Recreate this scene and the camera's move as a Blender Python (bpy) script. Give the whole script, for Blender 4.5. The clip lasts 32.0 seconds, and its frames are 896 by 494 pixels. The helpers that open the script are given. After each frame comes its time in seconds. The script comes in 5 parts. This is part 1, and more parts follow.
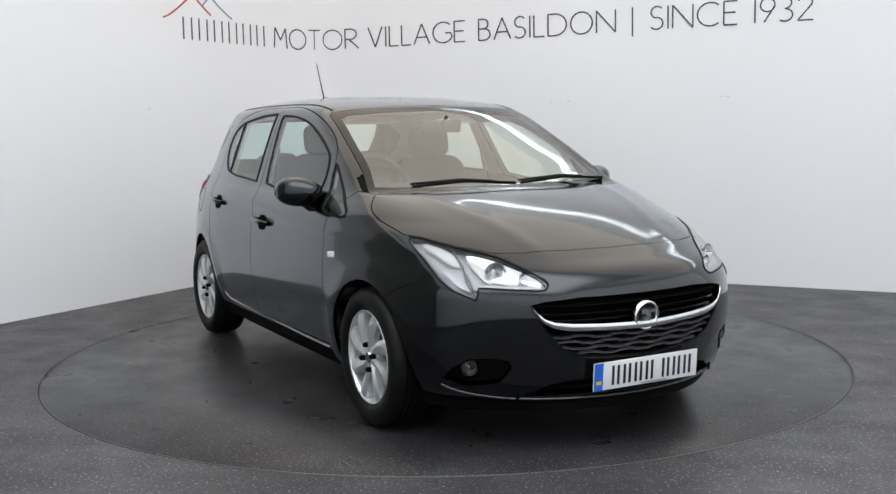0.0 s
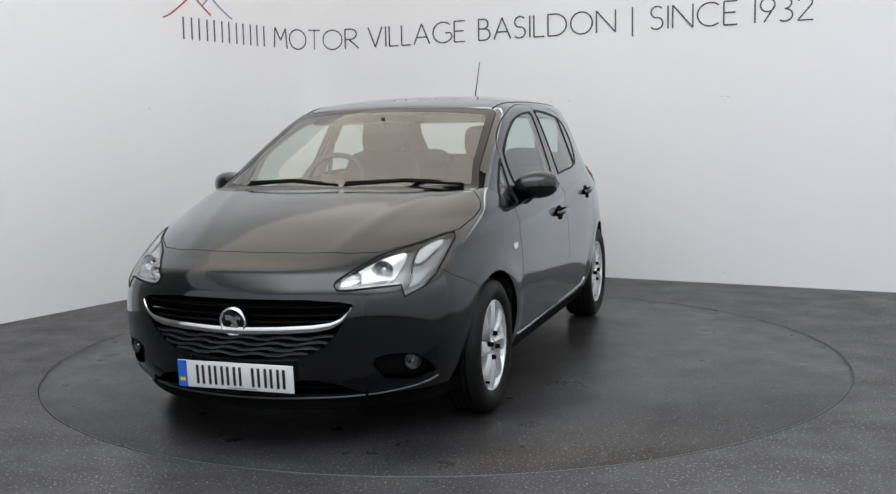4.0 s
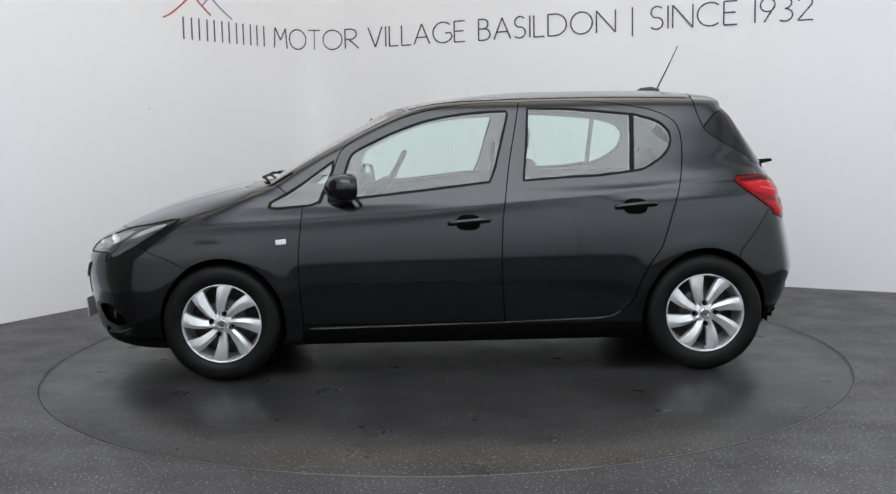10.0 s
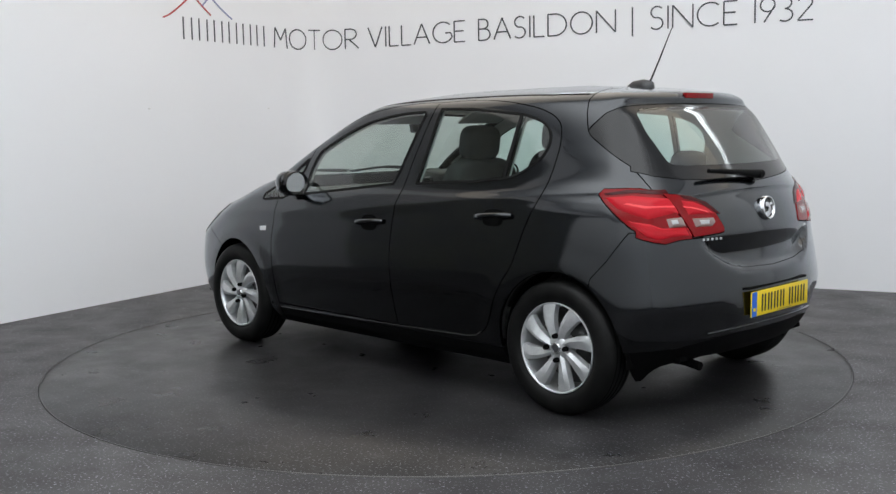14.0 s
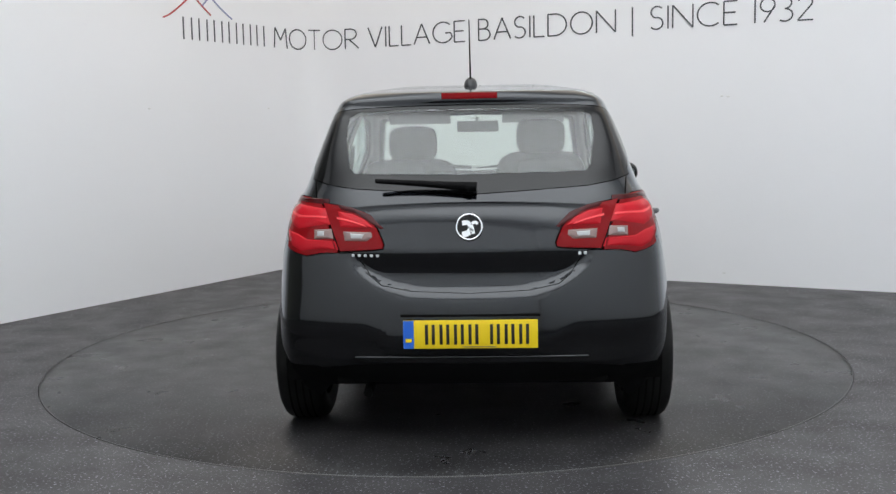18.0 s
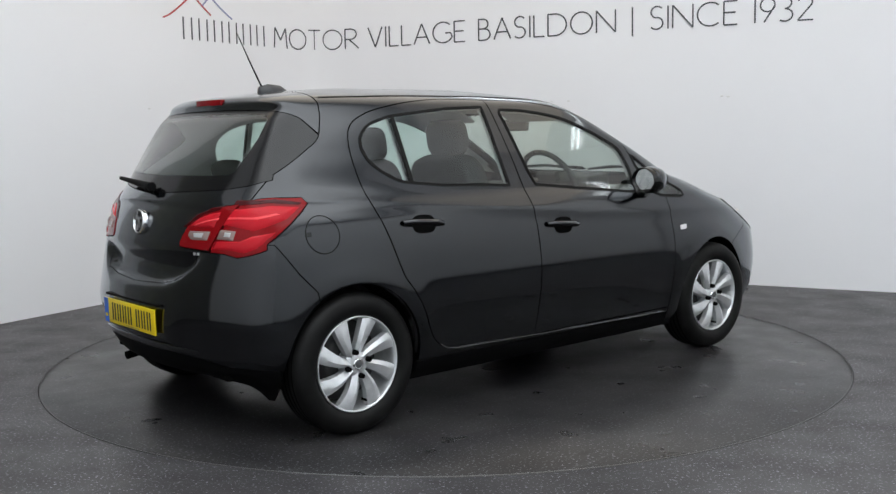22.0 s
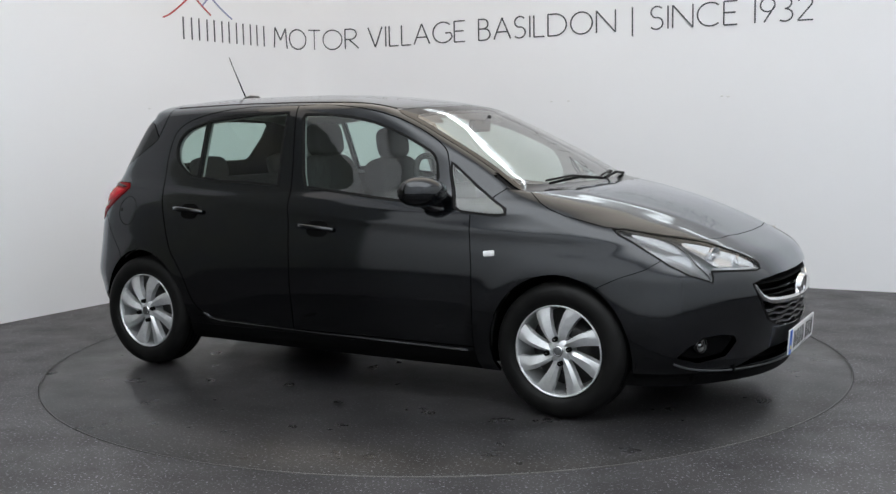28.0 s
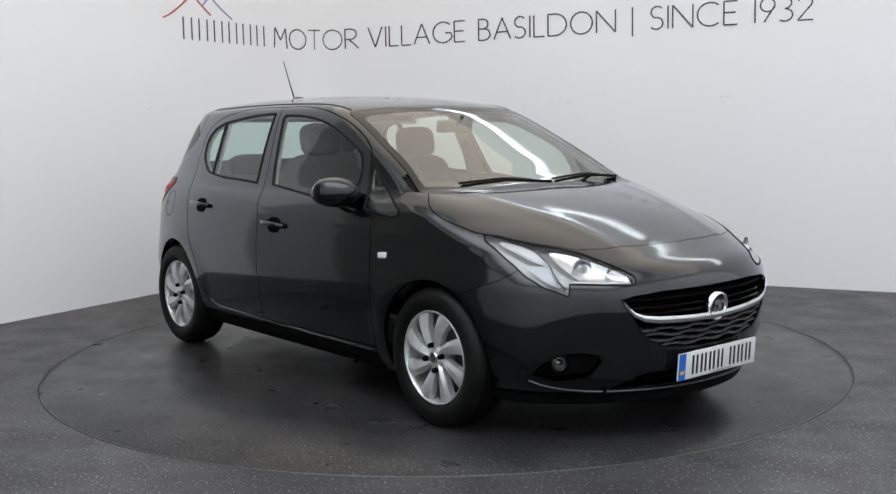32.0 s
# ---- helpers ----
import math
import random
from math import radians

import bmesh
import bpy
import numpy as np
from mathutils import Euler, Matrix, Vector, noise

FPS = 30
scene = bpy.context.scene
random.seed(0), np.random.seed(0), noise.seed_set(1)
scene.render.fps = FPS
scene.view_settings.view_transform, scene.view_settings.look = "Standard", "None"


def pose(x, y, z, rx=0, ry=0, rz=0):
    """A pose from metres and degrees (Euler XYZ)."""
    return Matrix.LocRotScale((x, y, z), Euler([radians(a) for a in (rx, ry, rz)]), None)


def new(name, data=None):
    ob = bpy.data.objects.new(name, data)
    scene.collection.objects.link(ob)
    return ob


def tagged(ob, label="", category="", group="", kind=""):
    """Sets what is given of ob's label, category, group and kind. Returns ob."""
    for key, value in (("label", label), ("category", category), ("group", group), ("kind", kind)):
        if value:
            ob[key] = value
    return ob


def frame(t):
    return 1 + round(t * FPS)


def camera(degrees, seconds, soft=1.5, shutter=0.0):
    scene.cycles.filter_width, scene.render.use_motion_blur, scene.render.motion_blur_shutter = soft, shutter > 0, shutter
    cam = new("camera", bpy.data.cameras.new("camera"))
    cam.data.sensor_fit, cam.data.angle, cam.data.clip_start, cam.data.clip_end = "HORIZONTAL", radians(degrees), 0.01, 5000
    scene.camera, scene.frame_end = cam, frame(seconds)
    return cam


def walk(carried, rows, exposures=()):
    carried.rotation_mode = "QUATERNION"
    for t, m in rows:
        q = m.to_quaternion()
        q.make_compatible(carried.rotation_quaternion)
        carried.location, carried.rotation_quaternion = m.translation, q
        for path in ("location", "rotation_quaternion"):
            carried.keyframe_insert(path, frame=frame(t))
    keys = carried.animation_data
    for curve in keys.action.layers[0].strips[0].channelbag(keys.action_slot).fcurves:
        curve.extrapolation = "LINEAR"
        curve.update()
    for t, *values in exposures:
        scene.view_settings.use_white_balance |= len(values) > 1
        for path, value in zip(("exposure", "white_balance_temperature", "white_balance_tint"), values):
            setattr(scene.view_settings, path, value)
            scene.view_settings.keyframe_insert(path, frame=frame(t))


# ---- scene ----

# ---- camera and its walk ----
cam = camera(46.97, 32.0, soft=1.4)
EYE = pose(0.0, -5.901, 1.271, 83.570, 1.030, -0.337)
walk(cam, [(0, EYE), (32, EYE)], [(0, 0.98), (0.8, 0.85), (32, 0.85)])


def heading(t):
    """The way the car points, in degrees: a steady turn that slows to a stop."""
    stop = ((28.5, -396.4), (29.0, -402.0), (29.5, -406.6), (30.0, -409.7), (30.5, -410.85))
    if t <= 28.5:
        return HEAD_0 + RATE * t + float(np.interp(t, DRIFT_T, DRIFT))
    for (a, u), (b, v) in zip(stop, stop[1:]):
        if t <= b:
            return u + (v - u) * (t - a) / (b - a)
    return -410.9


HEAD_0, RATE = -61.456, -11.747
DRIFT_T = (0, 1, 2.5, 4, 7, 9.5, 11, 13, 15.5, 20, 24, 28.5)
DRIFT = (-0.05, 0.0, -0.3, -0.6, -0.15, 0.0, 0.55, 0.5, 0.05, 0.05, 0.0, -0.15)
OFF = Vector((-0.087, -0.194, 0.0))      # the car's middle from the turntable's axis
TABLE_R = 2.209


def car_pose(t):
    turn = Matrix.Rotation(radians(heading(t)), 4, "Z")
    return turn @ Matrix.Translation(OFF)


def table_pose(t):
    return Matrix.Rotation(radians(heading(t)), 4, "Z")


# ---- light ----
world = bpy.data.worlds.new("world")
scene.world = world
world.use_nodes = True
world.node_tree.nodes["Background"].inputs[0].default_value = (0.5, 0.5, 0.52, 1)
world.node_tree.nodes["Background"].inputs[1].default_value = 0.05
scene.view_settings.exposure = 0.85
STRIPS = ((0.75, 3.4), (0.75, 6.0))      # bare strips: metres off the right back wall, metres along it
BANKS = (0.10, 3.90, 0.0)      # added glowing fill on the front walls: lower edge, upper edge, degrees tipped down
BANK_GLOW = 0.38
SOFTBOX = ((0.10, -3.0, 3.80), (7.2, 4.8), 82.0, -14.0)      # the fabric light over the front of the booth: middle, width and depth, degrees tipped down, degrees turned
SOFT_GLOW = 1.85


# ---- materials ----
def material(name, colour, rough=0.5, metal=0.0, coat=0.0, **more):
    m = bpy.data.materials.new(name)
    m.use_nodes = True
    b = m.node_tree.nodes["Principled BSDF"]
    b.inputs["Base Color"].default_value = (*colour, 1)
    b.inputs["Roughness"].default_value = rough
    b.inputs["Metallic"].default_value = metal
    b.inputs["Coat Weight"].default_value = coat
    b.inputs["Coat Roughness"].default_value = 0.03
    for key, value in more.items():
        b.inputs[key.replace("_", " ")].default_value = value
    return m


def node(m, kind, **inputs):
    n = m.node_tree.nodes.new(kind)
    for key, value in inputs.items():
        n.inputs[key].default_value = value
    return n


def link(m, a, b):
    m.node_tree.links.new(a, b)


def textured(m, scale, detail, lo, hi, to="Base Color", low=0.35, high=0.65):
    """Noise from lo to hi into an input."""
    c = node(m, "ShaderNodeTexCoord")
    n = node(m, "ShaderNodeTexNoise", Scale=scale, Detail=detail)
    link(m, c.outputs["Object"], n.inputs["Vector"])
    r = node(m, "ShaderNodeValToRGB")
    e = r.color_ramp.elements
    e[0].position, e[1].position = low, high
    e[0].color = (*lo, 1) if isinstance(lo, tuple) else (lo, lo, lo, 1)
    e[1].color = (*hi, 1) if isinstance(hi, tuple) else (hi, hi, hi, 1)
    link(m, n.outputs["Fac"], r.inputs["Fac"])
    out = r.outputs["Color"]
    link(m, out, m.node_tree.nodes["Principled BSDF"].inputs[to])
    return m


def bumped(m, scale, strength, distance=0.001, detail=3.0):
    c = node(m, "ShaderNodeTexCoord")
    n = node(m, "ShaderNodeTexNoise", Scale=scale, Detail=detail)
    b = node(m, "ShaderNodeBump", Strength=strength, Distance=distance)
    link(m, c.outputs["Object"], n.inputs["Vector"])
    link(m, n.outputs["Fac"], b.inputs["Height"])
    link(m, b.outputs["Normal"], m.node_tree.nodes["Principled BSDF"].inputs["Normal"])
    return m


def glowing(name, colour, strength):
    m = material(name, colour)
    b = m.node_tree.nodes["Principled BSDF"]
    b.inputs["Emission Color"].default_value = (*colour, 1)
    b.inputs["Emission Strength"].default_value = strength
    return m


WALL = textured(material("white wall paint", (0.7, 0.7, 0.72), 0.7, Specular_IOR_Level=0.2), 0.6, 2.0, (0.87, 0.875, 0.90), (0.885, 0.89, 0.915))
# greys of the unseen walls added to dim the car's reflections
GREY_END = textured(material("pale grey added wall", (0.5, 0.5, 0.51), 0.7), 1.5, 3.0, (0.38, 0.382, 0.39), (0.44, 0.442, 0.45))
DARK_END = textured(material("dark grey added wall", (0.15, 0.15, 0.16), 0.6), 2.0, 3.0, (0.13, 0.131, 0.135), (0.17, 0.171, 0.135))
CEIL = glowing("glowing beige and grey ceiling", (1.0, 0.90, 0.81), 0.36)


def ceiling_glow(m):
    """Fill glow put into the unseen ceiling: beige at the back, grey in front."""
    c = node(m, "ShaderNodeTexCoord")
    s = node(m, "ShaderNodeSeparateXYZ")
    r = node(m, "ShaderNodeMapRange")
    r.interpolation_type = "SMOOTHSTEP"
    r.inputs["From Min"].default_value, r.inputs["From Max"].default_value = -2.0, 0.8
    link(m, c.outputs["Object"], s.inputs[0])
    link(m, s.outputs["Y"], r.inputs["Value"])
    bsdf = m.node_tree.nodes["Principled BSDF"]
    for a, b, to in (((0.55, 0.56, 0.58), (0.72, 0.64, 0.54), "Base Color"), ((0.36, 0.372, 0.39), (0.54, 0.495, 0.435), "Emission Color")):
        x = node(m, "ShaderNodeMix")
        x.data_type = "RGBA"
        x.inputs[6].default_value, x.inputs[7].default_value = (*a, 1), (*b, 1)
        link(m, r.outputs["Result"], x.inputs[0])
        link(m, x.outputs[2], bsdf.inputs[to])
    bsdf.inputs["Emission Strength"].default_value = 1.0


ceiling_glow(CEIL)
FLOOR = bumped(material("charcoal speckled vinyl floor", (0.027, 0.027, 0.029), 0.46), 500, 0.12)
TABLE = bumped(material("charcoal rubber turntable", (0.02, 0.02, 0.021), 0.34), 380, 0.10)


def floor_wear(m, lo, hi, fleck, stain, gloss):
    """Cloudy tone, fine pale flecks, dark round stains and pale scuffs; gloss: the roughness from, to."""
    c = node(m, "ShaderNodeTexCoord")
    bsdf = m.node_tree.nodes["Principled BSDF"]
    bsdf.inputs["Specular IOR Level"].default_value = 0.3

    def noise_ramp(scale, detail, a, b, ca, cb, vec=None, kind="ShaderNodeTexNoise", out="Fac"):
        n = node(m, kind, Scale=scale)
        if kind == "ShaderNodeTexNoise":
            n.inputs["Detail"].default_value = detail
        link(m, vec or c.outputs["Object"], n.inputs["Vector"])
        r = node(m, "ShaderNodeValToRGB")
        e = r.color_ramp.elements
        e[0].position, e[1].position = a, b
        e[0].color, e[1].color = (*ca, 1), (*cb, 1)
        link(m, n.outputs[out], r.inputs["Fac"])
        return r.outputs["Color"]

    def mixed(mode, a, b, f=1.0):
        x = node(m, "ShaderNodeMix")
        x.data_type, x.blend_type = "RGBA", mode
        x.inputs[0].default_value = f
        link(m, a, x.inputs[6])
        link(m, b, x.inputs[7])
        return x.outputs[2]

    def grey(v):
        return (v, v, v)
    squash = node(m, "ShaderNodeMapping")
    squash.inputs["Scale"].default_value, squash.inputs["Rotation"].default_value = (1.0, 4.0, 1.0), (0, 0, 0.7)
    link(m, c.outputs["Object"], squash.inputs["Vector"])
    tone = noise_ramp(2.6, 7.0, 0.3, 0.7, lo, hi)
    tone = mixed("ADD", tone, noise_ramp(85.0, 2.0, 0.60, 0.72, grey(0), (fleck, fleck, fleck * 1.15)))
    tone = mixed("MULTIPLY", tone, noise_ramp(9.0, 1.0, 0.24, 0.36, grey(stain), grey(1)))
    tone = mixed("ADD", tone, noise_ramp(11.0, 2.0, 0.70, 0.78, grey(0), grey(0.03), squash.outputs[0]))
    tone = mixed("ADD", tone, noise_ramp(3.6, 6.0, 0.60, 0.76, grey(0), grey(0.018), squash.outputs[0]))
    link(m, tone, bsdf.inputs["Base Color"])
    link(m, noise_ramp(4.0, 5.0, 0.3, 0.7, grey(gloss[0]), grey(gloss[1])), bsdf.inputs["Roughness"])


floor_wear(FLOOR, (0.028, 0.0267, 0.028), (0.052, 0.0497, 0.0515), 0.30, 0.6, (0.36, 0.52))
floor_wear(TABLE, (0.011, 0.0106, 0.0112), (0.030, 0.0287, 0.0290), 0.13, 0.65, (0.26, 0.38))
PIT = material("black pit", (0.01, 0.01, 0.01), 0.9)
INK = material("dark grey lettering vinyl", (0.06, 0.065, 0.075), 0.45)
RED = material("red vinyl line", (0.45, 0.05, 0.05), 0.45)
BLUE = material("blue grey vinyl line", (0.25, 0.28, 0.45), 0.45)
TUBE = glowing("fluorescent tube", (0.91, 0.97, 1.0), 3.5)
FILL_CLOTH = glowing("added white fill cloth", (0.93, 0.97, 1.0), BANK_GLOW)


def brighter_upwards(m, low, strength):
    """The added fill's glow is graded: dim at its foot, full at its top."""
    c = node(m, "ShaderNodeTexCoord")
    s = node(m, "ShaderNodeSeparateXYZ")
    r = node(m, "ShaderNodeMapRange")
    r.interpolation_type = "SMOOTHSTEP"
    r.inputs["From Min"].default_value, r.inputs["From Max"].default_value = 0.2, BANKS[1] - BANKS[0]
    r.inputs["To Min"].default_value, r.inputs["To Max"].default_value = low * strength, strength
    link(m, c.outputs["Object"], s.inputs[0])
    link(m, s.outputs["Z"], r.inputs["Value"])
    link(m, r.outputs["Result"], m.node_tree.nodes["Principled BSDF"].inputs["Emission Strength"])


brighter_upwards(FILL_CLOTH, 0.12, BANK_GLOW)
SOFT = glowing("soft white light cloth", (0.93, 0.97, 1.0), 1.0)


def soft_edged(m, box, strength):
    """Brightest in the middle of the cloth and fading to its edges, as lamps behind it make it."""
    c = node(m, "ShaderNodeTexCoord")
    s = node(m, "ShaderNodeSeparateXYZ")
    link(m, c.outputs["Object"], s.inputs[0])
    last = None
    for axis, lo, hi, edge in (("Y", -box[1] / 2, box[1] / 2, 1.5), ("X", -box[0] / 2, box[0] / 2, 1.5)):
        for a, b in ((lo, lo + edge), (hi, hi - edge)):
            r = node(m, "ShaderNodeMapRange")
            r.interpolation_type = "SMOOTHSTEP"
            r.inputs["From Min"].default_value, r.inputs["From Max"].default_value = a, b
            r.inputs["To Min"].default_value = 0.06
            link(m, s.outputs[axis], r.inputs["Value"])
            if last is None:
                last = r.outputs["Result"]
            else:
                x = node(m, "ShaderNodeMath")
                x.operation = "MULTIPLY"
                link(m, last, x.inputs[0])
                link(m, r.outputs["Result"], x.inputs[1])
                last = x.outputs[0]
    x = node(m, "ShaderNodeMath")
    x.operation = "MULTIPLY"
    x.inputs[1].default_value = strength
    link(m, last, x.inputs[0])
    link(m, x.outputs[0], m.node_tree.nodes["Principled BSDF"].inputs["Emission Strength"])


soft_edged(SOFT, SOFTBOX[1], SOFT_GLOW)
STEEL = material("white enamel steel", (0.75, 0.75, 0.75), 0.4)


# ---- mesh helpers ----
def mesh_of(name, verts, faces, smooth=False):
    me = bpy.data.meshes.new(name)
    me.from_pydata([tuple(v) for v in verts], [], [tuple(f) for f in faces])
    if smooth:
        me.shade_smooth()
    return me


def thing(name, data=None, label="", category="", group="", kind=""):
    return tagged(new(name, data), label, category, group, kind)


def part(name, data, mat, parent, label=""):
    """One mesh under a thing or a part. data: a mesh or a bmesh."""
    if isinstance(data, bmesh.types.BMesh):
        me = bpy.data.meshes.new(name)
        data.to_mesh(me)
        data.free()
        data = me
    ob = new(name, data)
    if mat and not data.materials:
        data.materials.append(mat)
    ob.parent = parent
    if label:
        ob["label"] = label
    return ob


def smooth_by_angle(bm, degrees=35):
    for f in bm.faces:
        f.smooth = True
    sharp = [e for e in bm.edges if len(e.link_faces) == 2 and e.calc_face_angle(0) > radians(degrees)]
    bmesh.ops.split_edges(bm, edges=sharp)
    return bm


def box_bm(x0, x1, y0, y1, z0, z1, bevel=0.0, segs=2):
    bm = bmesh.new()
    bmesh.ops.create_cube(bm, size=1, matrix=Matrix.Translation(((x0 + x1) / 2, (y0 + y1) / 2, (z0 + z1) / 2)) @ Matrix.Diagonal((x1 - x0, y1 - y0, z1 - z0, 1)))
    if bevel:
        bmesh.ops.bevel(bm, geom=bm.edges[:], offset=bevel, segments=segs, affect="EDGES", profile=0.6)
        smooth_by_angle(bm, 30)
    return bm


def lathe_bm(profile, steps=48, matrix=Matrix()):
    """A body turned about the y axis; profile: (radius, y) from one end to the other."""
    bm = bmesh.new()
    rings = []
    for r, y in profile:
        rings.append([bm.verts.new(matrix @ Vector((r * math.cos(2 * math.pi * i / steps), y, r * math.sin(2 * math.pi * i / steps)))) for i in range(steps)])
    for a, b in zip(rings, rings[1:]):
        for i in range(steps):
            j = (i + 1) % steps
            bm.faces.new((a[i], a[j], b[j], b[i]))
    return smooth_by_angle(bm, 40)


def tube_bm(points, radius, sides=8, ends=True, taper=None):
    """A round bar along points."""
    bm = bmesh.new()
    pts = [Vector(p) for p in points]
    rings = []
    up = Vector((0.13, 0.27, 0.95)).normalized()
    for i, p in enumerate(pts):
        d = (pts[min(i + 1, len(pts) - 1)] - pts[max(i - 1, 0)]).normalized()
        a = d.cross(up).normalized()
        b = d.cross(a)
        r = radius if taper is None else radius + (taper - radius) * i / (len(pts) - 1)
        rings.append([bm.verts.new(p + r * (math.cos(2 * math.pi * k / sides) * a + math.sin(2 * math.pi * k / sides) * b)) for k in range(sides)])
    for a, b in zip(rings, rings[1:]):
        for k in range(sides):
            bm.faces.new((a[k], a[(k + 1) % sides], b[(k + 1) % sides], b[k]))
    if ends:
        bm.faces.new(rings[0][::-1])
        bm.faces.new(rings[-1])
    bmesh.ops.recalc_face_normals(bm, faces=bm.faces[:])
    return smooth_by_angle(bm, 50)


def spline(points, n):
    """n points of a smooth curve through points (Catmull-Rom)."""
    p = [np.array(q, float) for q in points]
    p = [2 * p[0] - p[1]] + p + [2 * p[-1] - p[-2]]
    out = []
    m = len(p) - 3
    for k in range(n):
        u = k * m / (n - 1)
        i = min(int(u), m - 1)
        s = u - i
        a, b, c, d = p[i:i + 4]
        out.append(0.5 * (2 * b + (c - a) * s + (2 * a - 5 * b + 4 * c - d) * s * s + (3 * b - a - 3 * c + d) * s ** 3))
    return out


# ---- the booth: two white walls with a rounded corner, dark floor, turntable ----
LDIR, RDIR = Vector((-0.5106, -0.8598, 0)), Vector((0.8811, -0.4729, 0))
CORNER = Vector((-1.232, 4.240, 0))
HIGH = 4.4
HUNG = 3.4      # height of the hung lights
ROUND = 0.42


def wall_line(s):
    """The wall's face: s metres from the corner, minus along the left wall, plus along the right one; place and the way along."""
    if abs(s) >= ROUND:
        d = RDIR if s > 0 else -LDIR
        return CORNER + d * s, d
    a, b = CORNER + LDIR * ROUND, CORNER + RDIR * ROUND
    u = (s + ROUND) / (2 * ROUND)
    p = a * (1 - u) ** 2 + CORNER * 2 * u * (1 - u) + b * u * u
    d = ((CORNER - a) * (1 - u) + (b - CORNER) * u).normalized()
    return p, d


def strip_wall(name, spans, label):
    """A wall along the line; its faces, top and ends do not share corners, so that each keeps its own shading."""
    bm = bmesh.new()
    front, back = [], []
    for s in spans:
        p, d = wall_line(s)
        n = Vector((d.y, -d.x, 0))
        front.append(p)
        back.append(p - n * 0.12)

    def sheet(a, b, smooth):
        lo = [[bm.verts.new(q) for q in row] for row in (a, b)]
        for i in range(len(a) - 1):
            bm.faces.new((lo[0][i], lo[0][i + 1], lo[1][i + 1], lo[1][i])).smooth = smooth
    up = Vector((0, 0, HIGH))
    sheet(front, [p + up for p in front], True)
    sheet([p + up for p in back], back, True)
    sheet([p + up for p in front], [p + up for p in back], False)
    sheet(back, front, False)
    for k in (0, -1):
        sheet([front[k], back[k]], [front[k] + up, back[k] + up], False)
    me = bpy.data.meshes.new(name)
    bm.to_mesh(me)
    bm.free()
    me.materials.append(WALL)
    return tagged(new(name, me), label, "wall", kind="structure")


strip_wall("wall_back", [-4.25, -3.5, -2, -1] + [ROUND * (i / 12 - 1) for i in range(25)] + [1, 2, 4, 6, 9.0], "white painted studio wall with a rounded inner corner")
FAR = CORNER + LDIR * 9 + RDIR * 9


def flat_wall(name, a, b, mat=None, label="plain white painted studio wall"):
    d = (b - a).normalized()
    n = Vector((d.y, -d.x, 0))
    v = [a, b, b - n * 0.12, a - n * 0.12]
    me = mesh_of(name, [(p.x, p.y, z) for z in (0, HIGH) for p in v], [(0, 1, 5, 4), (1, 2, 6, 5), (2, 3, 7, 6), (3, 0, 4, 7), (3, 2, 1, 0), (4, 5, 6, 7)])
    me.materials.append(mat or WALL)
    tagged(new(name, me), label, "wall", kind="structure")


flat_wall("wall_front", CORNER + RDIR * 9, FAR)
flat_wall("wall_side", FAR, CORNER + LDIR * 9)
# unseen grey and dark walls, added to shape the reflections on the doors
flat_wall("wall_grey_end", CORNER + LDIR * 5.0, CORNER + LDIR * 4.25, GREY_END, "unseen grey wall added to soften the edge in the car's reflections")
flat_wall("wall_dark_end", CORNER + LDIR * 9, CORNER + LDIR * 5.0, DARK_END, "unseen dark wall added to keep the car doors' reflections dark")


def ring_bm(r0, r1, z, steps, depth, outer_square=0.0):
    bm = bmesh.new()
    a, b = [], []
    for i in range(steps):
        t = 2 * math.pi * i / steps
        c, s = math.cos(t), math.sin(t)
        k = outer_square / max(abs(c), abs(s)) if outer_square else r1
        a.append((bm.verts.new((r0 * c, r0 * s, z)), bm.verts.new((r0 * c, r0 * s, z - depth))))
        b.append(bm.verts.new((k * c, k * s, z)))
    for i in range(steps):
        j = (i + 1) % steps
        bm.faces.new((a[i][0], b[i], b[j], a[j][0]))
        bm.faces.new((a[j][0], a[j][1], a[i][1], a[i][0]))
    return bm


floor = part("floor", ring_bm(TABLE_R + 0.004, 0, 0.0, 180, 0.06, 12.0), FLOOR, None)
tagged(floor, "dark charcoal speckled vinyl studio floor", "floor", kind="structure")
pit = part("ground", box_bm(-2.4, 2.4, -2.4, 2.4, -0.2, -0.06), PIT, None)
tagged(pit, "black pit under the turntable", "ground", kind="structure")
ceiling = part("ceiling", box_bm(-13, 13, -13, 13, HIGH, HIGH + 0.1), CEIL, None)
tagged(ceiling, "unseen ceiling with an added fill glow, beige at the back, grey in front", "ceiling", kind="structure")

turntable = thing("turntable", None, "round dark rubber-topped vehicle turntable flush with the floor", "turntable")
bm = lathe_bm([(0.0005, -0.001), (0.6, -0.001), (1.4, -0.001), (TABLE_R - 0.002, -0.001), (TABLE_R, -0.003), (TABLE_R, -0.055)], 180, Matrix.Rotation(radians(90), 4, "X"))
bmesh.ops.recalc_face_normals(bm, faces=bm.faces[:])
part("deck", bm, TABLE, turntable)
part("rim_strip", lathe_bm([(TABLE_R - 0.006, 0.0005), (TABLE_R - 0.005, 0.0015), (TABLE_R - 0.002, 0.0015), (TABLE_R - 0.0005, 0.0)], 180, Matrix.Rotation(radians(90), 4, "X")),
     material("worn steel edge", (0.12, 0.12, 0.12), 0.4, 0.9), turntable, "thin worn steel edge strip")


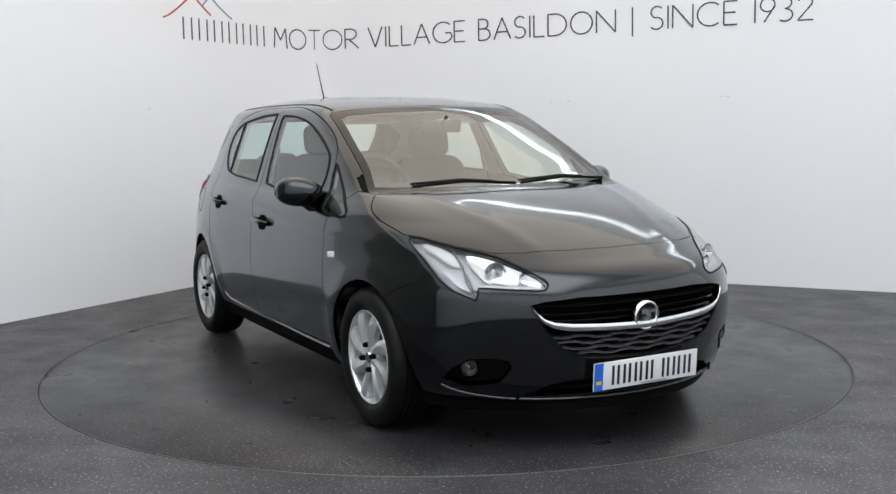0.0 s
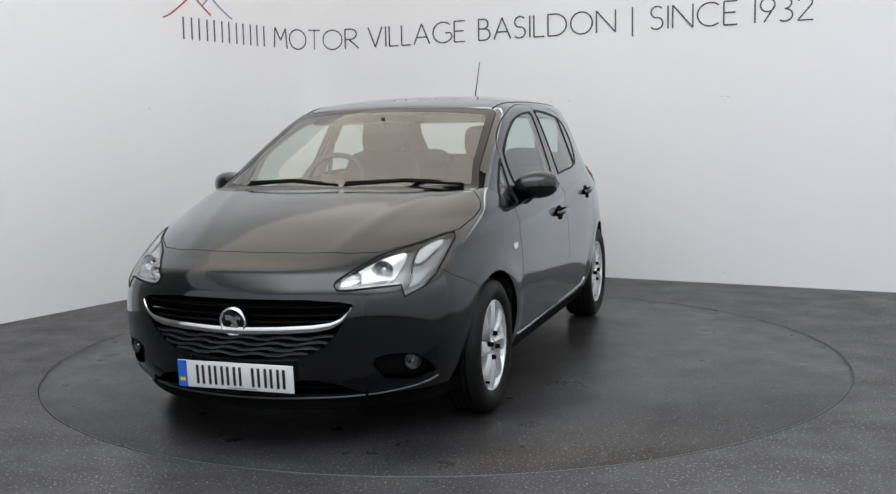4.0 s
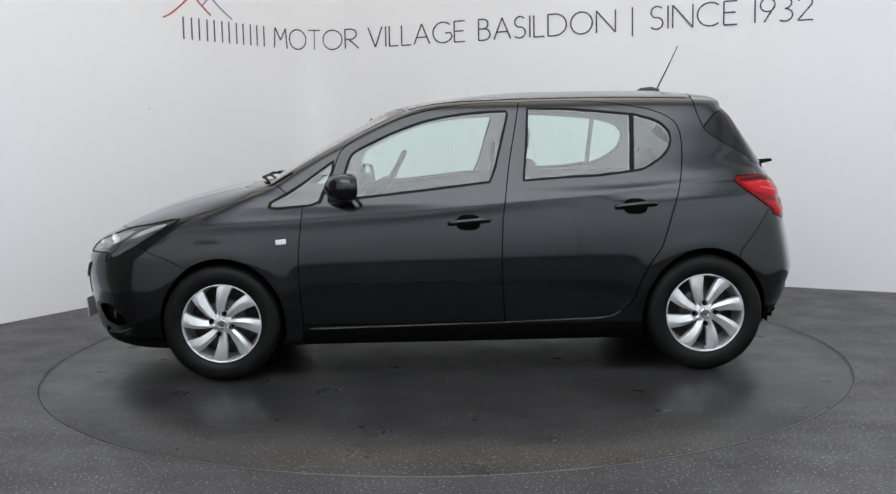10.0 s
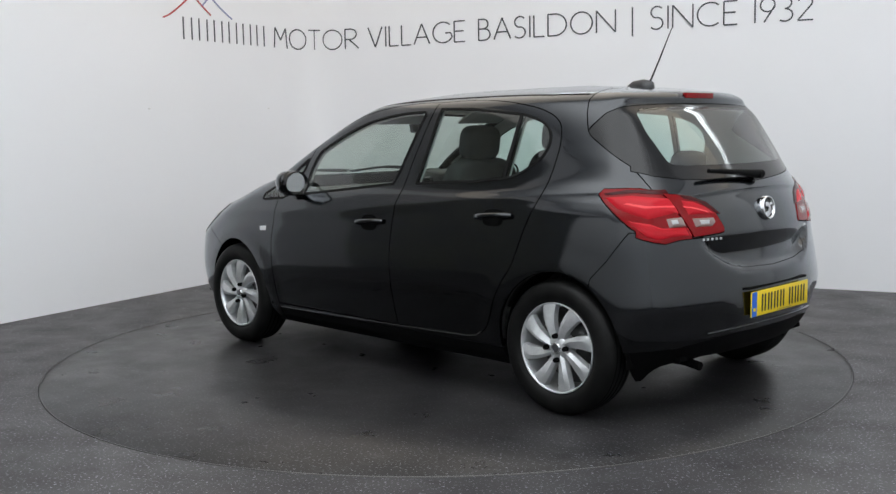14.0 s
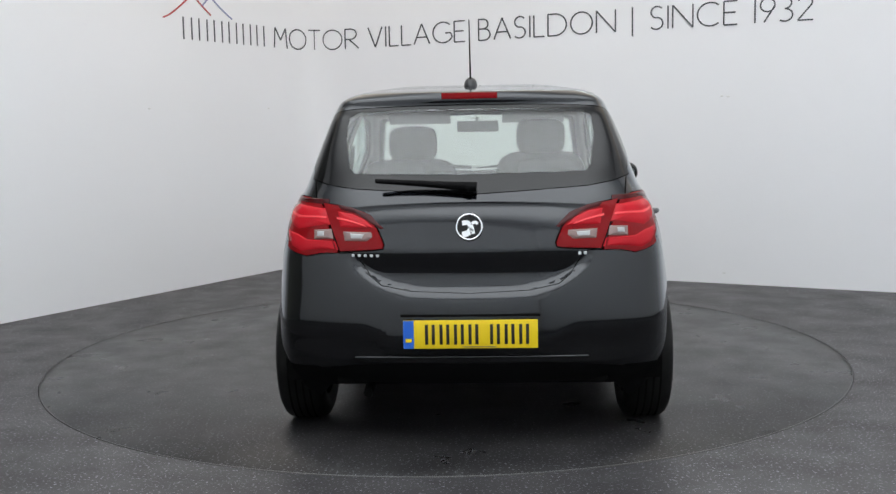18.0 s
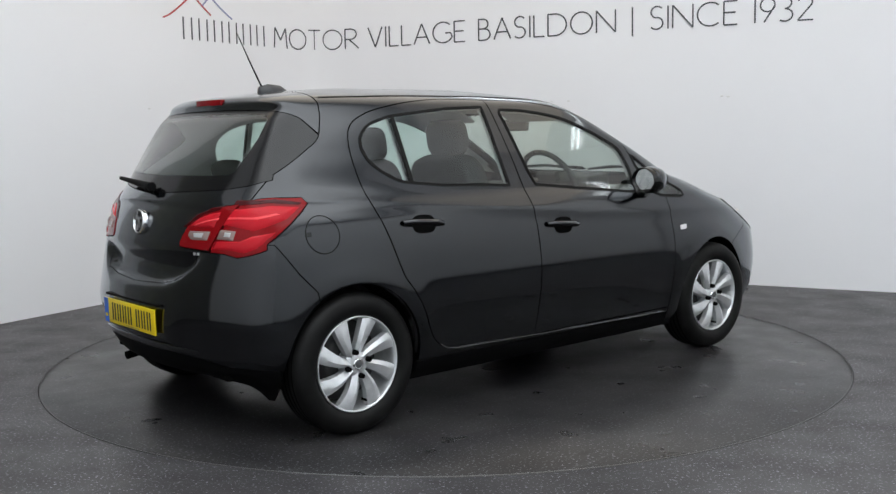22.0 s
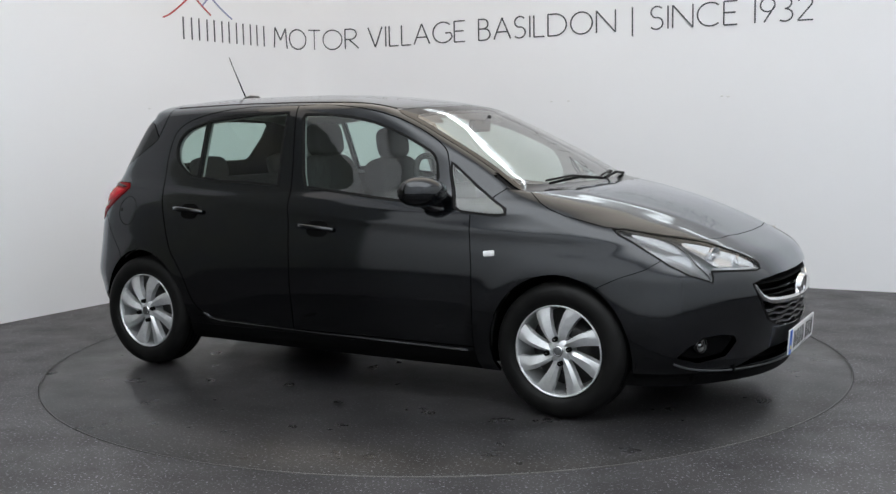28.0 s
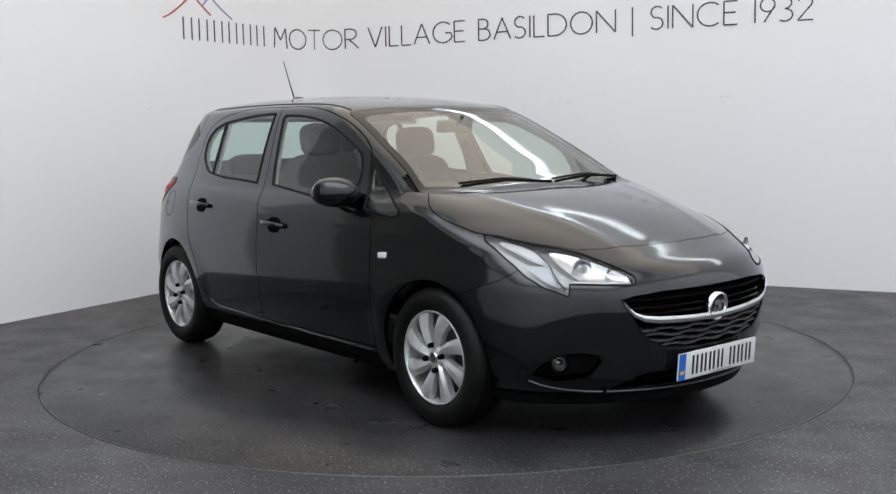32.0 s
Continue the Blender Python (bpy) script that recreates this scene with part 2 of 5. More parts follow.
# lettering on the wall, letter by letter along the bend
def stroke_bm(lines, w, thick):
    """Flat bars of width w along polylines in x, z, facing -y."""
    bm = bmesh.new()
    for line in lines:
        pts = [Vector((p[0], p[1])) for p in line]
        left, right = [], []
        for i, p in enumerate(pts):
            d = (pts[min(i + 1, len(pts) - 1)] - pts[max(i - 1, 0)]).normalized()
            n = Vector((-d.y, d.x)) * w / 2
            left.append(p + n)
            right.append(p - n)
        v = [[bm.verts.new((q.x, y, q.y)) for q in left + right[::-1]] for y in (-thick, 0.002)]
        k = len(v[0])
        h = k // 2
        for i in range(h - 1):
            bm.faces.new((v[0][i], v[0][k - 1 - i], v[0][k - 2 - i], v[0][i + 1]))
        for i in range(k):
            j = (i + 1) % k
            bm.faces.new((v[0][j], v[0][i], v[1][i], v[1][j]))
    bmesh.ops.recalc_face_normals(bm, faces=bm.faces[:])
    return bm


def arc(cx, cz, rx, rz, a, b, n=14):
    return [(cx + rx * math.cos(radians(a + (b - a) * i / n)), cz + rz * math.sin(radians(a + (b - a) * i / n))) for i in range(n + 1)]


# thin-stroke capitals on a unit height: width and strokes; # stands for a name's plain bars
THIN = {
    "#": (0.62, [[(0.10, 0), (0.10, 1)], [(0.50, 0), (0.50, 1)]]),
    "T": (0.56, [[(0, 1), (0.56, 1)], [(0.28, 1), (0.28, 0)]]),
    "O": (0.86, [arc(0.43, 0.5, 0.42, 0.5, 0, 360, 28)]),
    "M": (0.66, [[(0, 0), (0.06, 1)], [(0.06, 1), (0.33, 0.4)], [(0.33, 0.4), (0.6, 1)], [(0.6, 1), (0.66, 0)]]),
    "E": (0.46, [[(0, 0), (0, 1)], [(0, 1), (0.46, 1)], [(0, 0.52), (0.4, 0.52)], [(0, 0), (0.46, 0)]]),
    "Y": (0.54, [[(0, 1), (0.27, 0.45)], [(0.54, 1), (0.27, 0.45)], [(0.27, 0.45), (0.27, 0)]]),
    "R": (0.52, [[(0, 0), (0, 1)], [(0, 1), (0.22, 1)] + arc(0.22, 0.74, 0.24, 0.26, 90, -90) + [(0, 0.48)], [(0.16, 0.48), (0.54, 0)]]),
    "V": (0.66, [[(0, 1), (0.33, 0)], [(0.33, 0), (0.66, 1)]]),
    "I": (0.04, [[(0.02, 0), (0.02, 1)]]),
    "L": (0.42, [[(0, 1), (0, 0)], [(0, 0), (0.42, 0)]]),
    "A": (0.70, [[(0, 0), (0.35, 1)], [(0.35, 1), (0.70, 0)], [(0.12, 0.34), (0.58, 0.34)]]),
    "G": (0.80, [arc(0.45, 0.5, 0.44, 0.5, 48, 335, 24) + [(0.80, 0.45)], [(0.80, 0.47), (0.55, 0.47)]]),
    "B": (0.50, [[(0, 0), (0, 1)], [(0, 1), (0.2, 1)] + arc(0.2, 0.77, 0.2, 0.23, 90, -90) + [(0, 0.54)], [(0.2, 0.54)] + arc(0.22, 0.27, 0.27, 0.27, 90, -90) + [(0, 0)]]),
    "S": (0.48, [arc(0.25, 0.75, 0.22, 0.25, 40, 255, 16) + arc(0.22, 0.26, 0.24, 0.26, 75, -140, 16)]),
    "D": (0.74, [[(0, 0), (0, 1)], [(0, 1), (0.24, 1)] + arc(0.26, 0.5, 0.47, 0.5, 90, -90, 18) + [(0, 0)]]),
    "N": (0.72, [[(0, 0), (0, 1)], [(0, 1), (0.72, 0)], [(0.72, 0), (0.72, 1)]]),
    "|": (0.04, [[(0.02, -0.25), (0.02, 1.05)]]),
    "C": (0.78, [arc(0.46, 0.5, 0.45, 0.5, 50, 310, 24)]),
    "1": (0.04, [[(0.02, 0), (0.02, 1)]]),
    "9": (0.52, [arc(0.26, 0.72, 0.25, 0.28, 0, 360, 20), [(0.50, 0.66), (0.14, 0)]]),
    "3": (0.46, [arc(0.18, 0.76, 0.22, 0.24, 130, -90, 14), [(0.18, 0.52)] + arc(0.18, 0.26, 0.26, 0.26, 90, -130, 14)]),
    "2": (0.50, [arc(0.25, 0.74, 0.23, 0.26, 170, -25, 14) + [(0.0, 0.0)], [(0, 0), (0.52, 0)]]),
}
CAPS, BASE_Z = 0.182, 2.062


def dense(line):
    """The line with a point every tenth of a unit or so."""
    out = []
    for p, q in zip(line, line[1:]):
        k = max(1, int(math.dist(p, q) / 0.12))
        out += [(p[0] + (q[0] - p[0]) * i / k, p[1] + (q[1] - p[1]) * i / k) for i in range(k)]
    return out + [line[-1]]


def letter_row(text, s0, s1):
    """Letters spread evenly along the wall from s0 to s1."""
    gap = 0.034
    k = (s1 - s0 - gap * (len(text) - 1)) / (sum(THIN[c][0] for c in text) * CAPS) if len(text) > 1 else 1.0
    s = s0
    for c in text:
        w = THIN[c][0] * CAPS * k
        me = bpy.data.meshes.new("letter")
        bm = stroke_bm([[(x * CAPS * k, z * CAPS) for x, z in dense(line)] for line in THIN[c][1]], 0.0115, 0.004)
        for v in bm.verts:
            p, d = wall_line(s + v.co.x)
            q = p + Vector((d.y, -d.x, 0)) * (0.001 - v.co.y)
            v.co = (q.x, q.y, v.co.z + BASE_Z)
        bm.to_mesh(me)
        bm.free()
        me.materials.append(INK)
        ob = new("letter", me)
        tagged(ob, "thin dark grey capital letter or numeral on the white wall", "letter", "wall lettering")
        s += w + gap


for text, s0, s1 in (("######", -1.752, -0.692), ("MOTOR", -0.58, 0.518), ("VILLAGE", 0.633, 1.651), ("BASILDON", 1.787, 3.051), ("|", 3.193, 3.20), ("SINCE", 3.347, 4.047), ("1932", 4.179, 4.612)):
    letter_row(text, s0, s1)


def roofline(name, pts, mat, label):
    """A thin drawn roof line on the left wall; points: metres along the wall and height."""
    bm = stroke_bm([spline(pts, 24)], 0.012, 0.004)
    for v in bm.verts:
        p, d = wall_line(v.co.x)
        n = Vector((d.y, -d.x, 0))
        q = p + n * (0.001 - v.co.y)
        v.co = (q.x, q.y, v.co.z)
    ob = part(name, bm, mat, None)
    tagged(ob, label, "logo")


roofline("roof_mark", [(-1.95, 2.22), (-1.86, 2.26), (-1.74, 2.34), (-1.63, 2.42), (-1.60, 2.42), (-1.50, 2.35), (-1.40, 2.28)], RED, "red drawn roof line above the lettering")
roofline("roof_mark", [(-1.50, 2.35), (-1.42, 2.42), (-1.38, 2.42), (-1.26, 2.34), (-1.14, 2.27)], BLUE, "pale blue drawn roof line above the lettering")


# ceiling lights: long fluorescent battens
def batten(x, y, rz, length, z=HUNG - 0.05, glow=TUBE):
    ob = thing("ceiling_light", None, "long white fluorescent batten under the ceiling", "ceiling light", "ceiling lights")
    part("body", box_bm(-length / 2, length / 2, -0.085, 0.085, -0.06, 0.0, 0.008), STEEL, ob)
    # side plate added out of view to block the tubes from the near wall
    part("reflector", box_bm(-length / 2, length / 2, 0.086, 0.092, -0.16, 0.0, 0.002), STEEL, ob, "unseen white shade added to keep the tubes' light off the wall")
    for q in (-length * 0.35, length * 0.35):
        part("hanger", tube_bm([(q, 0, -0.005), (q, 0, HIGH - z)], 0.003, 6), STEEL, ob)
    for s in (-0.05, 0.05):
        bm = tube_bm([(-length / 2 + 0.03, s, -0.08), (length / 2 - 0.03, s, -0.08)], 0.016, 12)
        part("tube", bm, glow, ob)
    ob.matrix_world = pose(x, y, z, 0, 0, rz)
    return ob


for off, run in STRIPS:
    p = CORNER + RDIR * run + LDIR * off
    batten(p.x, p.y, math.degrees(math.atan2(RDIR.y, RDIR.x)), 2.5)

softbox = thing("softbox", None, "large suspended white fabric light box over the front of the booth", "light box")
(sx, sy, sz), (wide, tall), tip, turn = SOFTBOX
for q in (-tall / 2, tall / 2):
    part("frame_rail", box_bm(-wide / 2 - 0.04, wide / 2 + 0.04, q - 0.02, q + 0.02, 0.0, 0.12, 0.006), STEEL, softbox)
for q in (-wide / 2, wide / 2):
    part("frame_rail", box_bm(q - 0.02, q + 0.02, -tall / 2 + 0.02, tall / 2 - 0.02, 0.0, 0.12, 0.006), STEEL, softbox)
part("fabric_panel", box_bm(-wide / 2 + 0.022, wide / 2 - 0.022, -tall / 2 + 0.022, tall / 2 - 0.022, 0.02, 0.03), SOFT, softbox, "glowing white fabric panel")
part("back_cover", box_bm(-wide / 2 + 0.022, wide / 2 - 0.022, -tall / 2 + 0.022, tall / 2 - 0.022, 0.10, 0.115), STEEL, softbox, "white back cover")
softbox.matrix_world = pose(sx, sy, sz, 90 - tip, 0, turn)
for q in (-wide / 2 + 0.4, wide / 2 - 0.4):
    top = Vector((q, tall / 2, 0.06))
    part("hanger", tube_bm([top, softbox.matrix_world.inverted() @ Vector((*(softbox.matrix_world @ top).xy, HIGH))], 0.004, 6), STEEL, softbox)


def fill_panel(a, b):
    """An unseen glowing fill panel in a frame from a to b."""
    ob = thing("fill_panel", None, "unseen glowing panel added to fill light on the back walls", "light wall", "light walls")
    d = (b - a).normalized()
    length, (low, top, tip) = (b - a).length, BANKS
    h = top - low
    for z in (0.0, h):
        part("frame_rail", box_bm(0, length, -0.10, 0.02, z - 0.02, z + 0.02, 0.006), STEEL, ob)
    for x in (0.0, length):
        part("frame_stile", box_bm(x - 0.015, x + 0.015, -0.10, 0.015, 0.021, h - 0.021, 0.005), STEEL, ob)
    part("fabric_panel", box_bm(0.016, length - 0.016, 0.0, 0.006, 0.021, h - 0.021), FILL_CLOTH, ob, "glowing white fabric panel")
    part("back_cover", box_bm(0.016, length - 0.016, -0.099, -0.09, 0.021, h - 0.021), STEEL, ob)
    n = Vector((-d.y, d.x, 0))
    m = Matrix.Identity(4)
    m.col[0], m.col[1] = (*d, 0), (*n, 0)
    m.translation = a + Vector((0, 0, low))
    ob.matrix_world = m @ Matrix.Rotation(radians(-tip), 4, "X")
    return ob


fill_panel(CORNER + LDIR * 8.85 + RDIR * 8.86, CORNER + LDIR * 0.1 + RDIR * 8.86)
fill_panel(CORNER + LDIR * 8.86 + RDIR * 0.1, CORNER + LDIR * 8.86 + RDIR * 8.85)

# old filler dabs on the walls
for s, z in ((-2.14, 1.49), (-0.69, 1.504), (2.475, 1.505), (2.633, 1.506), (3.933, 1.508), (3.983, 1.502), (3.968, 0.086)):
    p, d = wall_line(s)
    n = Vector((d.y, -d.x, 0))
    bm = bmesh.new()
    bmesh.ops.create_icosphere(bm, subdivisions=2, radius=0.011)
    for v in bm.verts:
        v.co = v.co.x * d * 1.4 + v.co.y * n * 0.25 + Vector((0, 0, v.co.z * 0.6))
    for f in bm.faces:
        f.smooth = True
    ob = part("filler_dab", bm, STEEL, None)
    ob.matrix_world = Matrix.Translation(p + Vector((0, 0, z)))
    tagged(ob, "small white filler dab on the wall", "filler", "filler dabs")


# ---- the car: its outer skin as level outlines from sill to roof (x ahead, y to its left, z up) ----
LEVEL = [0.17, 0.22, 0.30, 0.42, 0.52, 0.62, 0.70, 0.76, 0.836, 0.90, 0.945, 0.985, 1.005, 1.05, 1.15, 1.236, 1.329, 1.38, 1.40, 1.43, 1.46, 1.476, 1.487]
NOSE_X = [2.02, 2.07, 2.095, 2.105, 2.108, 2.087, 2.033, 1.928, 1.768, 1.610, 1.460, 1.280, 1.103, 1.010, 0.838, 0.686, 0.516, 0.411, 0.355, 0.215, -0.02, -0.22, -0.62]
FC_X = [1.66, 1.71, 1.75, 1.77, 1.78, 1.775, 1.7, 1.6, 1.425, 1.235, 1.15, 1.06, 1.005, 0.925, 0.745, 0.575, 0.38, 0.255, 0.19, 0.03, -0.18, -0.34, -0.64]
FC_Y = [0.687, 0.727, 0.752, 0.764, 0.754, 0.742, 0.74, 0.745, 0.764, 0.772, 0.752, 0.729, 0.722, 0.707, 0.681, 0.657, 0.63, 0.606, 0.59, 0.535, 0.41, 0.29, 0.04]
SIDE_Y = [0.76, 0.80, 0.83, 0.856, 0.866, 0.868, 0.864, 0.858, 0.846, 0.832, 0.812, 0.787, 0.778, 0.760, 0.722, 0.688, 0.648, 0.622, 0.607, 0.557, 0.43, 0.31, 0.045]
RC_X = [-1.58, -1.62, -1.663, -1.697, -1.692, -1.677, -1.665, -1.657, -1.645, -1.625, -1.61, -1.595, -1.585, -1.565, -1.525, -1.49, -1.445, -1.402, -1.398, -1.365, -1.19, -1.03, -0.70]
RC_Y = [0.687, 0.727, 0.765, 0.786, 0.783, 0.777, 0.772, 0.769, 0.759, 0.745, 0.731, 0.709, 0.7, 0.678, 0.644, 0.614, 0.58, 0.56, 0.545, 0.49, 0.37, 0.27, 0.035]
TAIL_X = [-1.74, -1.80, -1.870, -1.893, -1.889, -1.877, -1.861, -1.846, -1.83, -1.815, -1.80, -1.778, -1.766, -1.735, -1.665, -1.592, -1.507, -1.460, -1.464, -1.446, -1.235, -1.05, -0.71]


def smooth_curve(xs, ys):
    """A monotone cubic through the knots."""
    xs, ys = np.array(xs), np.array(ys)
    h, d = np.diff(xs), np.diff(ys) / np.diff(xs)
    m = np.concatenate([[d[0]], np.where(d[:-1] * d[1:] > 0, 2 * d[:-1] * d[1:] / np.where(d[:-1] + d[1:] == 0, 1, d[:-1] + d[1:]), 0), [d[-1]]])

    def at(x):
        i = np.clip(np.searchsorted(xs, x) - 1, 0, len(h) - 1)
        t = (x - xs[i]) / h[i]
        return (2 * t ** 3 - 3 * t ** 2 + 1) * ys[i] + (t ** 3 - 2 * t ** 2 + t) * h[i] * m[i] + (3 * t ** 2 - 2 * t ** 3) * ys[i + 1] + (t ** 3 - t ** 2) * h[i] * m[i + 1]
    return at


C_NOSE, C_FX, C_FY, C_SY, C_RX, C_RY, C_TAIL = (smooth_curve(LEVEL, v) for v in (NOSE_X, FC_X, FC_Y, SIDE_Y, RC_X, RC_Y, TAIL_X))
BLUNT_Z, BLUNT = (0.17, 0.42, 0.55, 0.62, 0.78, 0.85, 1.0), (2.3, 2.5, 3.0, 3.2, 3.6, 3.2, 2.2)
N_F, N_S, N_R = 34, 84, 34


def level_outline(z):
    """Half an outline at height z, from the nose round the left side to the tail."""
    xf, ax, ay, sy, bx, by, xr = (float(c(z)) for c in (C_NOSE, C_FX, C_FY, C_SY, C_RX, C_RY, C_TAIL))
    p, q = float(np.interp(z, BLUNT_Z, BLUNT)), 2.3
    fine = 4
    u = np.linspace(0, 1, N_F * fine, endpoint=False)
    front = np.stack([xf - (xf - ax) * u ** p, ay * u], 1)
    # the side: two curves meeting at the widest place
    mx = ax + (bx - ax) * 0.5
    k = float(np.interp(z, (0.7, 0.9, 1.0, 1.2), (4.6, 3.6, 2.6, 2.2)))
    u = np.linspace(0, 1, N_S * fine // 2, endpoint=False)
    s1 = np.stack([ax + (mx - ax) * u, sy - (sy - ay) * (1 - u) ** k], 1)
    s2 = np.stack([mx + (bx - mx) * u, sy - (sy - by) * u ** k], 1)
    u = np.linspace(0, 1, N_R * fine + 1)
    rear = np.stack([xr - (xr - bx) * (1 - u) ** q, by * (1 - u)], 1)
    line = np.concatenate([front, s1, s2, rear])
    k = 14 * fine // 4
    mirror = line * [1, -1]
    wide = np.concatenate([mirror[k * 3:0:-1], line, mirror[-2:-2 - k * 3:-1]])
    w = np.exp(-0.5 * (np.arange(-k * 2, k * 2 + 1) / (k * 0.66)) ** 2)
    w /= w.sum()
    soft = np.stack([np.convolve(wide[:, i], w, "same") for i in (0, 1)], 1)[k * 3:k * 3 + len(line)]
    soft[0, 1] = soft[-1, 1] = 0
    return soft[::fine]


def crease_z(x):
    return np.interp(x, [-1.6, -1.106, -0.365, 0.23, 0.8, 1.3, 1.6], [1.0, 0.977, 0.907, 0.85, 0.822, 0.80, 0.78])


def ramp(v, a, b):
    """0 at a to 1 at b, eased."""
    t = np.clip((v - a) / (b - a), 0, 1)
    return t * t * (3 - 2 * t)


def side_relief(P):
    """The shoulder crease with the hollow under it, the sill's return and the arch flares."""
    x, y, z = P[:, 0], P[:, 1], P[:, 2]
    on = np.clip((y - 0.60) / 0.1, 0, 1) * np.clip((1.75 - x) / 0.35, 0, 1) * np.clip((x + 1.62) / 0.2, 0, 1)
    d = crease_z(x) - z
    hollow = np.where(d > 0, np.exp(-d / 0.15) * (1 - np.exp(-d / 0.035)), 0)
    ridge = np.exp(-(d / 0.03) ** 2)
    low = np.exp(-((z - 0.40) / 0.09) ** 2) * (np.abs(x) < 0.85)
    flare = 0
    for cx in (1.255, -1.255):
        r = np.hypot(x - cx, z - 0.30)
        flare = flare + np.exp(-((r - 0.365) / 0.06) ** 2)
    P[:, 1] = y + on * (-0.007 * hollow + 0.004 * ridge - 0.006 * low + 0.006 * flare * ramp(z, 0.80, 0.70))
    return P


def rear_relief(P):
    """The tail: a ledge under the glass, the tailgate's undercut, the plate's recess and the bumper's tuck above its step."""
    x, y, z = P[:, 0], np.abs(P[:, 1]), P[:, 2]
    on = ramp(-x, 1.55, 1.70)
    d = 0.992 - 0.10 * y * y - z
    ledge = np.where(d > 0, np.exp(-d / 0.10) * (1 - np.exp(-d / 0.012)), 0) * ramp(y, 0.60, 0.42)
    gate_low = 0.645 + 0.10 * (y / 0.44) ** 4
    under = ramp(z, 0.815, 0.70) * ramp(z, gate_low - 0.012, gate_low + 0.012) * ramp(y, 0.53, 0.43)
    recess = ramp(y, 0.40, 0.30) * ramp(z, 0.572, 0.556) * ramp(z, 0.40, 0.43)
    tuck = ramp(z, 0.435 + 0.075 * ramp(y, 0.30, 0.42), 0.405)
    step = np.exp(-((z - 0.388) / 0.012) ** 2) * ramp(y, 0.62, 0.40)
    foot = ramp(z, 0.37, 0.20)
    P[:, 0] = x + on * (0.014 * ledge + 0.042 * under + 0.002 * recess + 0.034 * tuck - 0.012 * step + 0.035 * foot)
    return P


def front_relief(P):
    """The nose: a raised rib along each side of the bonnet and the hollow round each fog lamp."""
    x, y, z = P[:, 0], np.abs(P[:, 1]), P[:, 2]
    on = ramp(x, 1.02, 1.25) * ramp(z, 0.66, 0.74)
    line = 0.50 - 0.16 * ramp(x, 1.1, 1.95)
    rib = np.exp(-((y - line) / 0.045) ** 2)
    crown = np.exp(-(y / 0.22) ** 2)
    P[:, 2] = z + on * ramp(x, 1.95, 1.80) * (0.004 * rib + 0.002 * crown)
    fold = 0.736 + 0.16 * y * y
    P[:, 0] = x + 0.0015 * ramp(z, fold + 0.006, fold - 0.006) * ramp(z, 0.635, 0.69) * ramp(y, 0.44, 0.36) * ramp(x, 1.75, 1.85)
    return P


def base_grid():
    """Rows of points over the left half of the skin, close together where it is nearly level."""
    zs = np.linspace(LEVEL[0], LEVEL[-1], 2000)
    run = np.abs(np.diff(C_NOSE(zs))) + np.abs(np.diff(C_SY(zs))) + 1.0 * np.diff(zs) + 0.3 * np.abs(np.diff(C_TAIL(zs)))
    s = np.concatenate([[0], np.cumsum(run)])
    levels = np.interp(np.linspace(0, s[-1], 170), s, zs)
    rows = []
    for z in levels:
        o = level_outline(z)
        rows.append(np.column_stack([o, np.full(len(o), z)]))
    G = np.array(rows)
    shape = G.shape
    return front_relief(rear_relief(side_relief(G.reshape(-1, 3)))).reshape(shape)


GRID = base_grid()
n_r, n_c = GRID.shape[:2]
base_faces = [(i * n_c + j, i * n_c + j + 1, (i + 1) * n_c + j + 1, (i + 1) * n_c + j) for i in range(n_r - 1) for j in range(n_c - 1)]
base_verts = [Vector(p) for p in GRID.reshape(-1, 3)]

# ---- car materials ----
PAINT = material("dark grey metallic car paint", (0.02, 0.021, 0.024), 0.26, 0.9, 1.0, Coat_IOR=1.53, Coat_Tint=(0.84, 0.92, 1.0, 1.0), Coat_Roughness=0.075)
textured(PAINT, 1400.0, 2.0, (0.0014, 0.0015, 0.0020), (0.0125, 0.0136, 0.0168), low=0.32, high=0.72)
BLACK = bumped(material("black moulded plastic", (0.003, 0.003, 0.0033), 0.6), 900, 0.15)
BLACK.node_tree.nodes["Principled BSDF"].inputs["Specular IOR Level"].default_value = 0.07
GLOSS = material("black gloss trim", (0.004, 0.004, 0.0045), 0.10, 0.0, 0.0, Specular_IOR_Level=0.35)
RUBBER = bumped(textured(material("tyre rubber", (0.02, 0.02, 0.02), 0.7), 12, 4.0, (0.004, 0.004, 0.004), (0.008, 0.0079, 0.0077)), 300, 0.2)
RUBBER.node_tree.nodes["Principled BSDF"].inputs["Specular IOR Level"].default_value = 0.15
RUBBER.node_tree.nodes["Principled BSDF"].inputs["Roughness"].default_value = 0.5
SLAT = material("dark grey grille plastic", (0.022, 0.022, 0.024), 0.38)
SEAL = material("black window rubber", (0.005, 0.005, 0.005), 0.5, Specular_IOR_Level=0.12)
CHROME = material("chrome", (0.78, 0.78, 0.79), 0.10, 1.0)
ALLOY = textured(material("silver painted wheel trim", (0.62, 0.63, 0.64), 0.30, 0.6), 30, 3.0, (0.60, 0.61, 0.62), (0.70, 0.71, 0.72))
STEELD = material("dark brake steel", (0.10, 0.10, 0.10), 0.5, 0.8)
CLOTH = textured(material("charcoal seat cloth", (0.05, 0.05, 0.052), 0.9), 30, 4.0, (0.020, 0.020, 0.021), (0.034, 0.034, 0.036))
TRIM = bumped(material("dark interior plastic", (0.03, 0.03, 0.031), 0.6), 800, 0.15)
LINER = bumped(material("pale grey headlining cloth", (0.42, 0.42, 0.41), 0.9), 900, 0.2)
